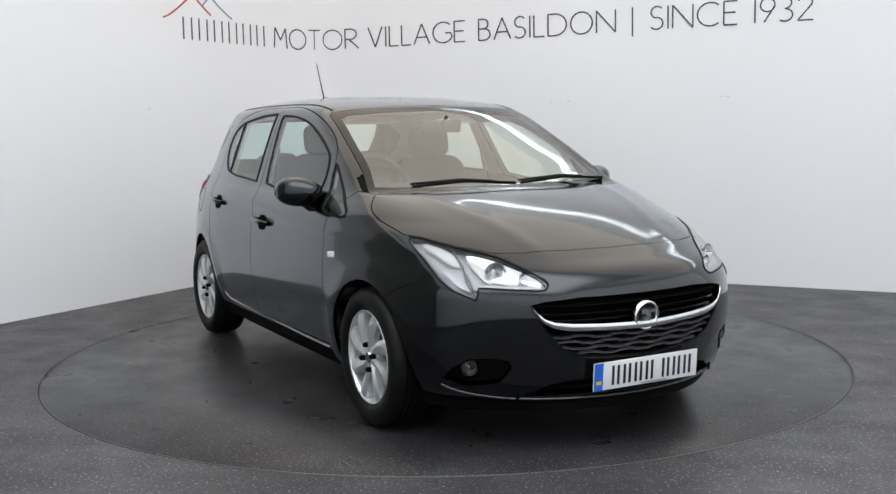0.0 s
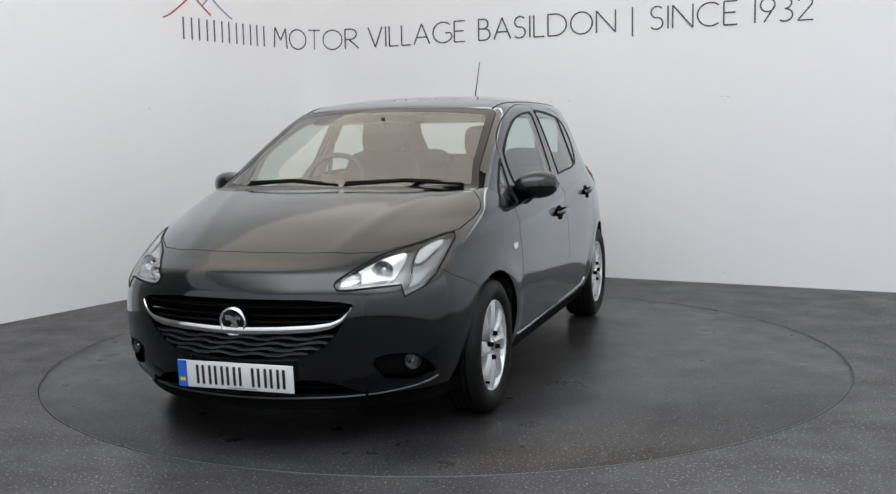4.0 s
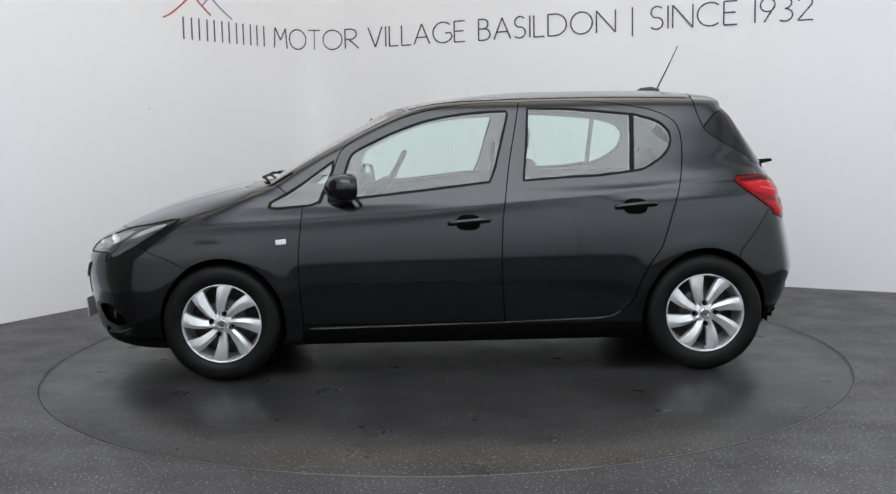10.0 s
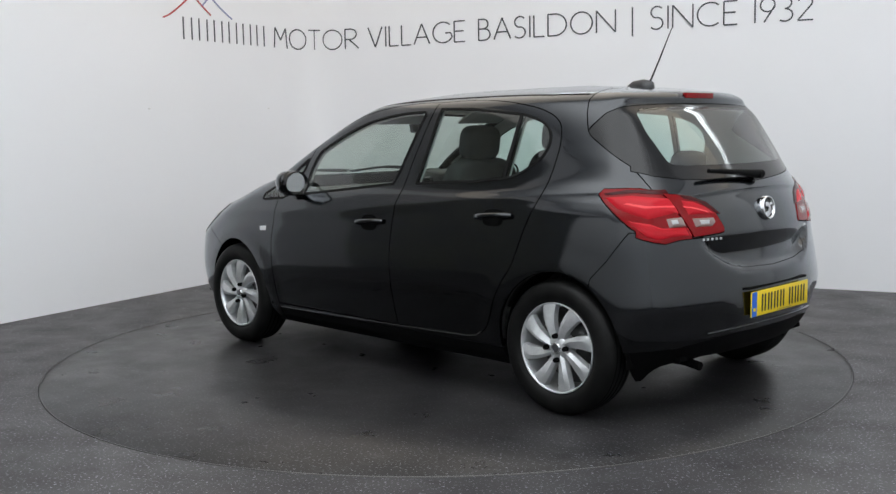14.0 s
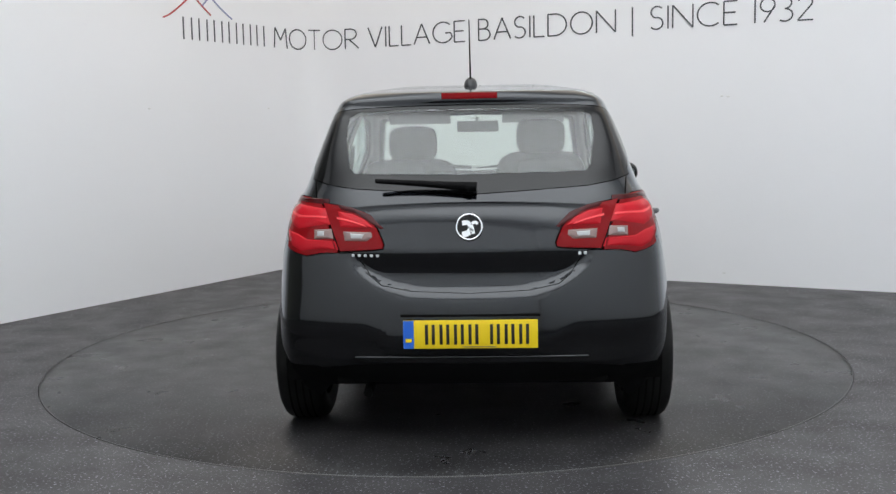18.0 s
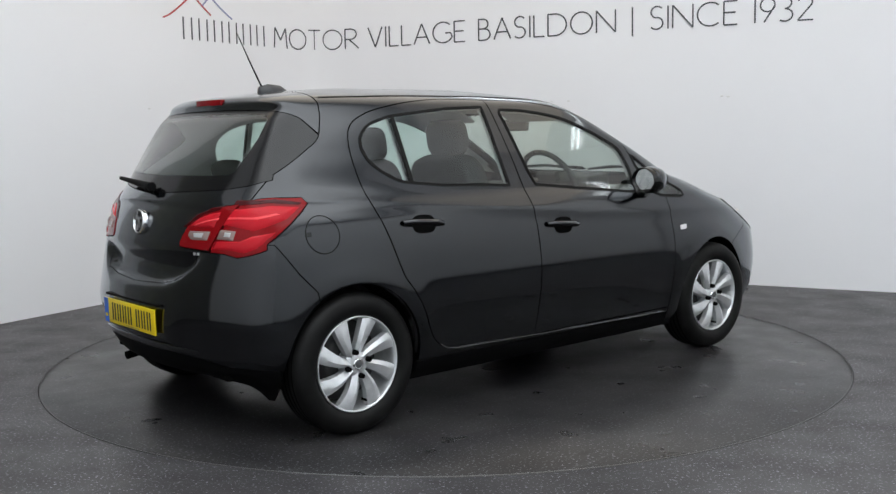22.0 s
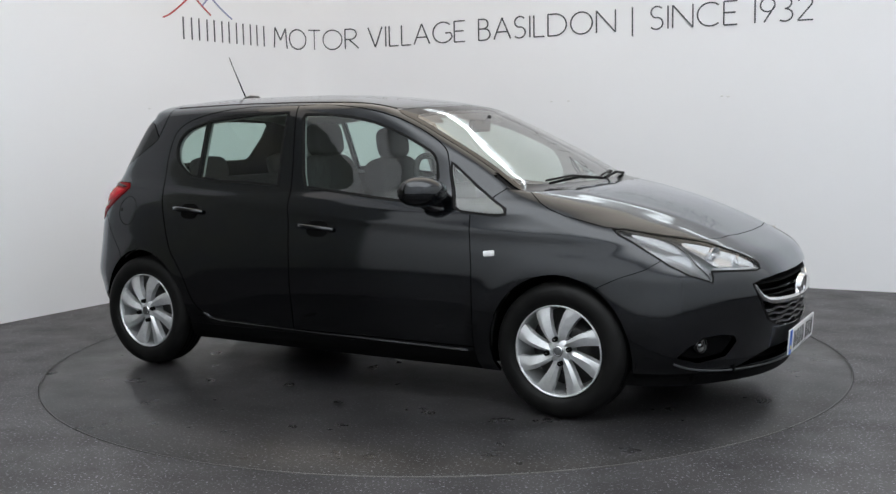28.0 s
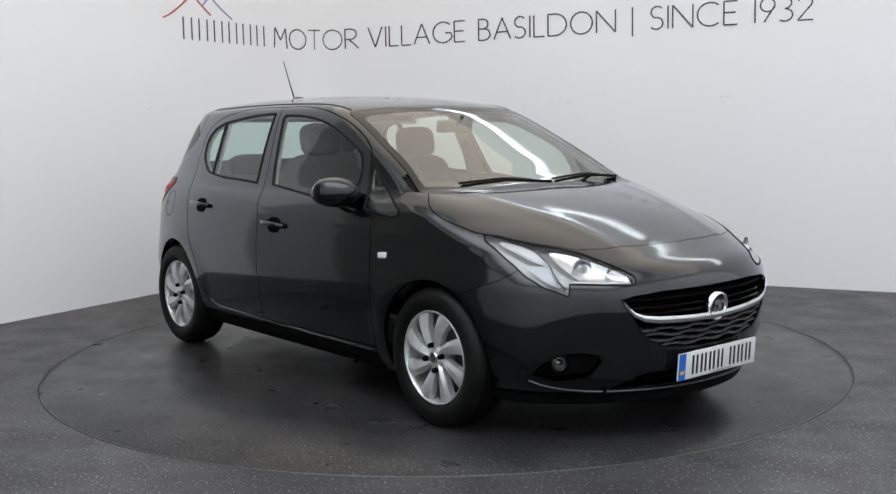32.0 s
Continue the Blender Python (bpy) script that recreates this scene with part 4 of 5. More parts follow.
def skin_line(points, view, width, thick, fore=True, closed=False, mirror=False, dense=0.02):
    """A bar of rubber or metal laid along a line on the skin."""
    if closed:
        points = list(points) + [points[0]]
    fine = []
    for p, q in zip(points, points[1:]):
        k = max(1, int(math.dist(p, q) / dense))
        fine += [(p[0] + (q[0] - p[0]) * i / k, p[1] + (q[1] - p[1]) * i / k) for i in range(k)]
    if not closed:
        fine.append(points[-1])
    s = [on_skin(u, v, view, fore) for u, v in fine]
    bm = bmesh.new()
    rows = []
    m = len(s)
    for i, (p, n) in enumerate(s):
        a = s[(i + 1) % m if closed else min(i + 1, m - 1)][0]
        b = s[i - 1 if closed or i else 0][0]
        d = (a - b).normalized()
        t = n.cross(d).normalized() * (width / 2)
        rows.append([bm.verts.new(q) for q in (p - t - n * 0.003, p - t * 0.8 + n * thick, p + t * 0.8 + n * thick, p + t - n * 0.003)])
    for i in range(m if closed else m - 1):
        r, q = rows[i], rows[(i + 1) % m]
        for k in range(3):
            bm.faces.new((r[k], r[k + 1], q[k + 1], q[k]))
    if mirror:
        for v in bm.verts:
            v.co.y = -v.co.y
    bmesh.ops.recalc_face_normals(bm, faces=bm.faces[:])
    return smooth_by_angle(bm, 60)


SIDES = ((False, 1), (True, -1))

# ---- panels ----
panel("bonnet", "bonnet", PAINT, car, both=True)
panel("roof", "roof", PAINT, car, both=True)
panel("front_bumper", "front_bumper", PAINT, car, both=True, depth=0.03, gap=0.0010)
panel("splitter", "splitter", BLACK, car, both=True, label="matt black lower lip", sink=0.004)


tailgate = panel("tailgate", "gate", PAINT, car, both=True)
panel("spoiler", "spoiler", PAINT, tailgate, both=True)
panel("glass_border", "glass_border", GLOSS, tailgate, both=True, label="black glossy glass border", gap=0.001)
panel("rear_screen", "rear_glass", GLASS, tailgate, both=True, gap=0.0, depth=0.004, label="tinted rear window")
panel("rear_bumper", "rear_bumper", PAINT, car, both=True, depth=0.10, gap=0.0012)
panel("valance", "valance", BLACK, car, both=True, label="black plastic lower bumper")
windscreen = panel("windscreen", "screen", SCREEN, car, both=True, gap=0.0, depth=0.005, label="clear windscreen")
panel("screen_border", "screen_border", GLOSS, windscreen, both=True, label="black windscreen edge", gap=0.001)
doors = {}
for mirror, s in SIDES:
    panel("body_side", "body_side", PAINT, car, mirror)
    panel("wing", "wing", PAINT, car, mirror, gap=0.0018)
    panel("cowl", "cowl", BLACK, car, mirror, label="black plastic scuttle", sink=0.006)
    panel("sill", "sill", BLACK, car, mirror, label="black sill edge")
    doors[s, 1] = panel("front_door", "front_door", PAINT, car, mirror)
    doors[s, 0] = panel("rear_door", "rear_door", PAINT, car, mirror)
    panel("window_pane", "front_window", GLASS, doors[s, 1], mirror, gap=0.0, depth=0.004)
    panel("window_pane", "rear_window", GLASS, doors[s, 0], mirror, gap=0.0, depth=0.004)
    panel("quarter_pane", "rear_quarter_glass", GLASS, doors[s, 0], mirror, gap=0.0, depth=0.004)
    panel("quarter_window", "front_quarter_glass", GLASS, car, mirror, gap=0.0, depth=0.004)
    # chrome strip laid where the sill edge only catches the light
    part("sill_glint", skin_line([(0.80, 0.266), (0.30, 0.272), (-0.21, 0.281), (-0.698, 0.291), (-0.77, 0.302), (-0.81, 0.325)], "side", 0.0045, 0.005, mirror=mirror), CHROME, car, "thin chrome strip standing in for the highlight on the sill edge")
    part("window_seal", skin_line(FRONT_WIN, "side", 0.014, 0.004, closed=True, mirror=mirror), SEAL, doors[s, 1])
    part("window_seal", skin_line(REAR_WIN[:3] + REAR_QUARTER[:-1] + REAR_WIN[5:], "side", 0.014, 0.004, closed=True, mirror=mirror), SEAL, doors[s, 0])
    part("divider_bar", skin_line([(-0.905, 1.341), (-0.886, 1.050)], "side", 0.022, 0.005, mirror=mirror), SEAL, doors[s, 0])
    part("window_seal", skin_line(FRONT_QUARTER, "side", 0.014, 0.004, closed=True, mirror=mirror), SEAL, car)
    panel("fog_recess", "fog_recess", BLACK, car, mirror, label="black fog lamp recess", sink=0.028, depth=-0.03)
part("roof_seam", skin_line([(0.27, 0.548), (0.04, 0.556), (-0.30, 0.545), (-0.70, 0.545), (-1.0, 0.545), (-1.22, 0.53)], "top", 0.012, 0.002), SEAL, car)
part("roof_seam", skin_line([(0.27, 0.548), (0.04, 0.556), (-0.30, 0.545), (-0.70, 0.545), (-1.0, 0.545), (-1.22, 0.53)], "top", 0.012, 0.002, mirror=True), SEAL, car)


# inner lining behind every panel, so that the shut lines are dark and the cabin is closed
def lining(name, names, mat, zlo, zhi, sink, x0=-9, x1=9):
    verts, faces, index = [], [], {}
    for nm in names:
        for f in pieces[nm]:
            c = f.calc_center_median()
            if not (zlo <= c.z < zhi and x0 < c.x < x1):
                continue
            row = []
            for v in f.verts:
                if v not in index:
                    index[v] = len(verts)
                    verts.append(v.co - skin_normal(v.co) * sink)
                row.append(index[v])
            faces.append(row)
    n = len(verts)
    verts += [Vector((v.x, -v.y, v.z)) for v in verts]
    faces += [[i + n for i in r[::-1]] for r in faces]
    return part(name, mesh_of(name, verts, faces, True), mat, car)


lining("cabin_trim", ["body_side", "front_door", "rear_door", "roof", "spoiler"], LINER, 1.02, 2.0, 0.030, -1.55, 1.0)
lining("door_card", ["body_side", "front_door", "rear_door", "wing", "sill"], TRIM, 0.30, 1.02, 0.034, -1.6, 0.95)
lining("under_skin", ["bonnet", "front_bumper", "wing", "splitter", "cowl", "rear_bumper", "gate", "valance", "glass_border", "body_side", "front_door", "rear_door", "sill", "roof", "spoiler", "screen_border"], DARK, 0.0, 2.0, 0.016)

# wheel housings and underbody
for x in (1.250, -1.257):
    for s in (1, -1):
        bm = bmesh.new()
        rows = []
        for k in range(25):
            a = math.pi * (k / 24 * 1.08 - 0.04)
            p = (x + 0.345 * math.cos(a), 0.290 + 0.365 * math.sin(a))
            rows.append([bm.verts.new((p[0], s * y, p[1])) for y in (0.775, 0.48)])
        for a, b in zip(rows, rows[1:]):
            bm.faces.new((a[0], a[1], b[1], b[0]))
        bm.faces.new([r[1] for r in rows])
        part("wheel_housing", bm, DARK, car)
part("underbody", box_bm(-1.42, 1.80, -0.62, 0.62, 0.175, 0.235, 0.02), DARK, car)
part("rear_floor", box_bm(-1.72, -1.42, -0.55, 0.55, 0.255, 0.28, 0.01), DARK, car)
part("exhaust_pipe", tube_bm([(-1.45, 0.42, 0.235), (-1.66, 0.42, 0.235), (-1.74, 0.42, 0.222)], 0.020, 14), DARK, car, "dark steel exhaust pipe")
part("bumper_floor", box_bm(1.62, 1.74, -0.66, 0.66, 0.18, 0.26, 0.01), DARK, car)

def round_corner(phi, z, out):
    """The skin of the tail's left corner, phi degrees round from straight back, out metres proud."""
    d = Vector((-math.cos(radians(phi)), math.sin(radians(phi)), 0))
    at = SKIN.ray_cast(Vector((-1.30, 0.40, z)) + d * 1.5, -d)[0]
    return at + skin_normal(at) * out


def on_nose(y, z, out):
    """The skin of the nose at y and z, out metres proud."""
    return on_skin(y, z, "front", True, out)[0]


def lobe(outline, out, bulge, mirror, rings=5, place=round_corner, wide=0.007):
    """A rounded or hollow lens inside an outline; place: puts its points on the skin; wide: metres to one unit of the outline's first number."""
    line = []
    for p, q in zip(outline, outline[1:] + outline[:1]):
        k = max(1, int(math.dist((p[0] * wide, p[1]), (q[0] * wide, q[1])) / 0.012))
        line += [(p[0] + (q[0] - p[0]) * i / k, p[1] + (q[1] - p[1]) * i / k) for i in range(k)]
    cx, cz = sum(p[0] for p in line) / len(line), sum(p[1] for p in line) / len(line)
    bm = bmesh.new()
    rows = []
    for r in range(rings + 1):
        f = 1 - r / rings
        h = out + bulge * (1 - f ** 3) - (0.003 if r == 0 else 0)
        rows.append([bm.verts.new(place(cx + (p[0] - cx) * f, cz + (p[1] - cz) * f, h)) for p in (line if f > 0 else line[:1])])
    n = len(line)
    for a, b in zip(rows, rows[1:]):
        for i in range(n):
            j = (i + 1) % n
            bm.faces.new((a[i], a[j], b[j], b[i]) if len(b) == n else (a[i], a[j], b[0]))
    if mirror:
        for v in bm.verts:
            v.co.y = -v.co.y
    bmesh.ops.recalc_face_normals(bm, faces=bm.faces[:])
    return smooth_by_angle(bm, 60)


# ---- front end ----
grille = part("grille", box_bm(1.985, 1.995, -0.46, 0.46, 0.38, 0.615), DARK, car, "black grille with a chrome wing bar")


def front_x(y, z):
    return on_skin(abs(y), z, "front")[0].x


def front_bar(zf, y0, y1, half, proud, back, steps=40):
    """A bar across the nose, following its curve; zf: height at y; half: half its height at y."""
    bm = bmesh.new()
    rows = []
    for i in range(steps + 1):
        y = y0 + (y1 - y0) * i / steps
        z, h = zf(y), half(y)
        x = front_x(min(abs(y), 0.60), z)
        rows.append([bm.verts.new(p) for p in ((x - back, y, z - h), (x + proud * 0.7, y, z - h), (x + proud, y, z - h * 0.4), (x + proud, y, z + h * 0.4), (x + proud * 0.7, y, z + h), (x - back, y, z + h))])
    for a, b in zip(rows, rows[1:]):
        for k in range(6):
            bm.faces.new((a[k], a[(k + 1) % 6], b[(k + 1) % 6], b[k]))
    bm.faces.new(rows[0])
    bm.faces.new(rows[-1][::-1])
    bmesh.ops.recalc_face_normals(bm, faces=bm.faces[:])
    return smooth_by_angle(bm, 50)


CHROME_Y, CHROME_Z = (0, 0.062, 0.206, 0.341, 0.40, 0.44, 0.468, 0.476), (0.497, 0.498, 0.504, 0.512, 0.522, 0.541, 0.575, 0.592)
part("chrome_bar", front_bar(lambda y: float(np.interp(abs(y), CHROME_Y, CHROME_Z)), -0.474, 0.474, lambda y: 0.0135 - 0.006 * min(1, max(0, (abs(y) - 0.36) / 0.11)), 0.012, 0.03, 80), CHROME, grille, "bright chrome wing bar")
for z, w in ((0.597, 0.45), (0.563, 0.44), (0.538, 0.40)):
    part("slat", front_bar(lambda y, z=z: z - 0.006 * math.cos(y * 3.3), -w, w, lambda y: 0.005, -0.018, 0.05), GLOSS if z < 0.59 else BLACK, grille)
for k, (z, w) in enumerate(((0.468, 0.41), (0.445, 0.395), (0.422, 0.36), (0.401, 0.30))):
    part("slat", front_bar(lambda y, z=z, k=k: z + 0.004 * math.copysign(abs(math.sin(y * 38 + k * 1.57)) ** 0.4, math.sin(y * 38 + k * 1.57)) + 0.05 * y * y, -w, w, lambda y: 0.0052, -0.004, 0.045, 110), SLAT, grille, "dark wavy grille slat")
part("grille_frame", skin_line([(0.0, 0.376), (0.142, 0.382), (0.299, 0.399), (0.367, 0.43), (0.423, 0.495), (0.457, 0.549), (0.478, 0.600)], "front", 0.008, 0.004), GLOSS, grille)
part("grille_frame", skin_line([(0.0, 0.376), (0.142, 0.382), (0.299, 0.399), (0.367, 0.43), (0.423, 0.495), (0.457, 0.549), (0.478, 0.600)], "front", 0.008, 0.004, mirror=True), GLOSS, grille)
part("lower_intake", box_bm(1.93, 1.94, -0.50, 0.50, 0.215, 0.31), DARK, car, "black lower air intake")
for z in (0.258, 0.281):
    part("intake_slat", front_bar(lambda y, z=z: z, -0.40, 0.40, lambda y: 0.004, -0.03, 0.05), BLACK, car)
# the highlight on the lip's lower edge, put in as a grey bead
def bead(points, view, radius, out, fore, mat, name, parent, label=""):
    """A thin rounded edge along a line on the skin, on both halves of the car."""
    fine = spline(points, 24)
    half = [on_skin(float(p[0]), float(p[1]), view, fore, out)[0] for p in fine]
    line = [(p.x, -p.y, p.z) for p in half[:0:-1]] + [tuple(p) for p in half]
    return part(name, tube_bm(line, radius, 8), mat, parent, label)


bead([(0.0, 0.219), (0.31, 0.222), (0.51, 0.226), (0.60, 0.236), (0.66, 0.248), (0.70, 0.262), (0.725, 0.276)], "front", 0.0045, 0.006, True, LIP_GREY, "lip_glint", car, "thin grey bead standing in for the highlight on the lip")


def badge(x, z, tilt, radius, parent, rear=False):
    """A round chrome badge with a plain raised shape."""
    m = pose(x, 0, z, 0, tilt, 180 if rear else 0) @ Matrix.Rotation(radians(-90), 4, "Z")
    b = part("badge", lathe_bm([(radius * 0.80, 0.004), (radius * 0.84, 0.012), (radius * 0.92, 0.016), (radius, 0.010), (radius * 1.0, -0.01)], 40, m), CHROME, parent, "round chrome badge")
    part("badge_field", lathe_bm([(0.0005, 0.003), (radius * 0.6, 0.004), (radius * 0.82, 0.005)], 32, m), GLOSS, b)
    bm = bmesh.new()
    for line, w in (([(-0.5, -0.55), (-0.1, -0.45), (0.2, -0.1)], 0.42), ([(0.25, -0.5), (0.15, 0.0), (-0.1, 0.3), (-0.5, 0.28)], 0.34), ([(0.1, 0.2), (0.45, 0.35), (0.6, 0.2)], 0.2)):
        sub = stroke_bm([[(p[0] * radius, p[1] * radius) for p in spline(line, 8)]], w * radius, 0.006)
        me = bpy.data.meshes.new("t")
        sub.to_mesh(me)
        sub.free()
        bm.from_mesh(me)
        bpy.data.meshes.remove(me)
    bmesh.ops.transform(bm, matrix=m @ Matrix.Rotation(radians(180), 4, "Z") @ Matrix.Translation((0, -0.006, 0)), verts=bm.verts[:])
    part("badge_shape", bm, CHROME, b)
    return b


badge(2.108, 0.532, 8, 0.060, grille)


def plate(x, z, tilt, mat, rear, parent):
    """A number plate with a blue band; its characters are plain bars."""
    m = pose(x, 0, z, 0, tilt, 180 if rear else 0)

    def put(bm):
        bmesh.ops.transform(bm, matrix=m, verts=bm.verts[:])
        return bm
    ob = part("number_plate", put(box_bm(-0.004, 0.004, -0.26, 0.26, -0.0555, 0.0555, 0.002)), mat, parent, "yellow number plate" if rear else "white number plate")
    part("plate_band", put(box_bm(0.0035, 0.0052, -0.2595, -0.218, -0.055, 0.055)), EUBLUE, ob, "blue band")
    part("plate_mark", put(box_bm(0.0050, 0.0060, -0.251, -0.227, -0.030, -0.016)), YELLOW, ob)
    y = -0.178
    for k in range(7):
        part("plate_bar", put(box_bm(0.0038, 0.0056, y + 0.003, y + 0.015, -0.0395, 0.0395, 0.001)), PLATEINK, ob)
        part("plate_bar", put(box_bm(0.0038, 0.0056, y + 0.029, y + 0.041, -0.0395, 0.0395, 0.001)), PLATEINK, ob)
        y += 0.056 if k != 3 else 0.083
    part("plate_foot", put(box_bm(0.0038, 0.0052, -0.03, 0.10, -0.0505, -0.0475)), LAMPGREY, ob)
    return ob


plate(2.116, 0.311, 4, WHITE, False, car)

# black air deflector under the front bumper
edge = [p for p in level_outline(0.205) if p[0] > 1.50]
edge = [(float(p[0]) - 0.012, float(p[1]) * 0.985) for p in edge]
loop = edge + [(x, -y) for x, y in edge[:0:-1]]
bm = bmesh.new()
rows = [[bm.verts.new((x, y, z)) for x, y in loop] for z in (0.162, 0.168, 0.228)]
for v in rows[0]:
    v.co.x -= 0.006
for a, b in zip(rows, rows[1:]):
    for i in range(len(loop)):
        j = (i + 1) % len(loop)
        bm.faces.new((a[i], a[j], b[j], b[i]))
bm.faces.new(rows[0][::-1])
bm.faces.new(rows[-1])
bmesh.ops.recalc_face_normals(bm, faces=bm.faces[:])
part("air_deflector", smooth_by_angle(bm, 40), BLACK, car, "black lower air deflector")

# headlights
for mirror, s in SIDES:
    lamp = panel("headlight", "headlight", LENS, car, mirror, gap=0.003, depth=0.05, label="clear headlight with chrome reflectors")
    # housing behind the lens
    pts, norms, polys = panel_mesh("headlight", gap=0.004, depth=0.0, sink=0.034)
    pts = [Vector((p.x, p.y * s, p.z)) for p in pts]
    part("housing", mesh_of("housing", pts, polys if s > 0 else [r[::-1] for r in polys], True), HOUSING, lamp)

    def bowl(y, z, r, deep, mat, name, dx=0.0):
        p, n = on_skin(y, z, "front")
        m = Matrix.Translation((p.x - 0.012 - dx, y * s, z)) @ Matrix.Rotation(radians(-90 + s * 14), 4, "Z") @ Matrix.Scale(1.15, 4, (1, 0, 0))
        part(name, lathe_bm([(r, 0.0), (r * 0.98, -0.004), (r * 0.8, -deep * 0.55), (r * 0.45, -deep * 0.9), (0.001, -deep)], 28, m), mat, lamp)
    part("reflector_tray", lobe(rounded([(0.420, 0.688), (0.424, 0.668), (0.53, 0.671), (0.600, 0.678), (0.614, 0.738), (0.606, 0.785), (0.54, 0.770), (0.47, 0.728)]), -0.006, -0.020, mirror, 6, on_nose, 1.0), MIRROR, lamp, "faceted bright reflector")
    bowl(0.548, 0.722, 0.036, 0.04, MIRROR, "reflector")
    bowl(0.462, 0.697, 0.025, 0.03, MIRROR, "reflector", 0.002)
    for (u, v, rr) in ((0.548, 0.722, 0.011), (0.462, 0.697, 0.008)):
        p, n = on_skin(u, v, "front")
        bm = bmesh.new()
        bmesh.ops.create_uvsphere(bm, u_segments=14, v_segments=8, radius=rr, matrix=Matrix.Translation((p.x - 0.030, u * s, v)))
        for f in bm.faces:
            f.smooth = True
        part("bulb_cap", bm, CHROME, lamp)
    part("light_bar", lobe(rounded([(0.642, 0.800), (0.634, 0.752), (0.656, 0.738), (0.676, 0.752), (0.706, 0.806), (0.694, 0.824)]), -0.007, 0.002, mirror, 4, on_nose, 1.0), BAR, lamp, "milky white running light bar")
    part("light_bar", skin_line([(0.425, 0.6655), (0.53, 0.668), (0.615, 0.674)], "front", 0.008, -0.004, mirror=mirror), BAR, lamp, "milky white running light bar")
    part("indicator_bowl", lobe(rounded([(0.634, 0.728), (0.640, 0.690), (0.650, 0.645), (0.688, 0.672), (0.706, 0.730), (0.680, 0.735)]), -0.008, -0.010, mirror, 4, on_nose, 1.0), LAMPGREY, lamp)
    part("divider", skin_line([(0.648, 0.640), (0.655, 0.690), (0.640, 0.735), (0.632, 0.790)], "front", 0.010, -0.004, mirror=mirror), GLOSS, lamp)
    part("lamp_edge", skin_line(HEADLIGHT, "front", 0.008, 0.003, closed=True, mirror=mirror), SEAL, lamp)
    # fog lamp
    p, n = on_skin(0.655, 0.352, "front")
    m = Matrix.Translation((p.x - 0.022, 0.655 * s, 0.350)) @ Matrix.Rotation(radians(-90 + s * 22), 4, "Z")
    fog = part("fog_lamp", lathe_bm([(0.036, -0.02), (0.036, 0.004), (0.033, 0.007), (0.029, 0.004), (0.028, 0.0)], 28, m), GLOSS, car, "round fog lamp with a black rim")
    part("fog_bowl", lathe_bm([(0.028, 0.0), (0.020, -0.012), (0.001, -0.02)], 24, m), STEELD, fog)
    part("fog_bulb", lathe_bm([(0.001, 0.0), (0.008, -0.004), (0.009, -0.016)], 14, m), CHROME, fog)
    part("fog_lens", lathe_bm([(0.030, 0.002), (0.018, 0.007), (0.001, 0.009)], 24, m), LENS, fog)
    # side repeater
    p, n = on_skin(0.933, 0.723, "side")
    rep = part("side_repeater", box_bm(-0.027, 0.027, -0.006, 0.008, -0.013, 0.013, 0.005), WHITE, car, "clear side indicator")
    rep.matrix_basis = Matrix.Translation((p.x, p.y * s, p.z)) @ pose(0, 0, 0, 0, 4, 0 if s > 0 else 180) @ Matrix.Rotation(radians(6), 4, "Z")

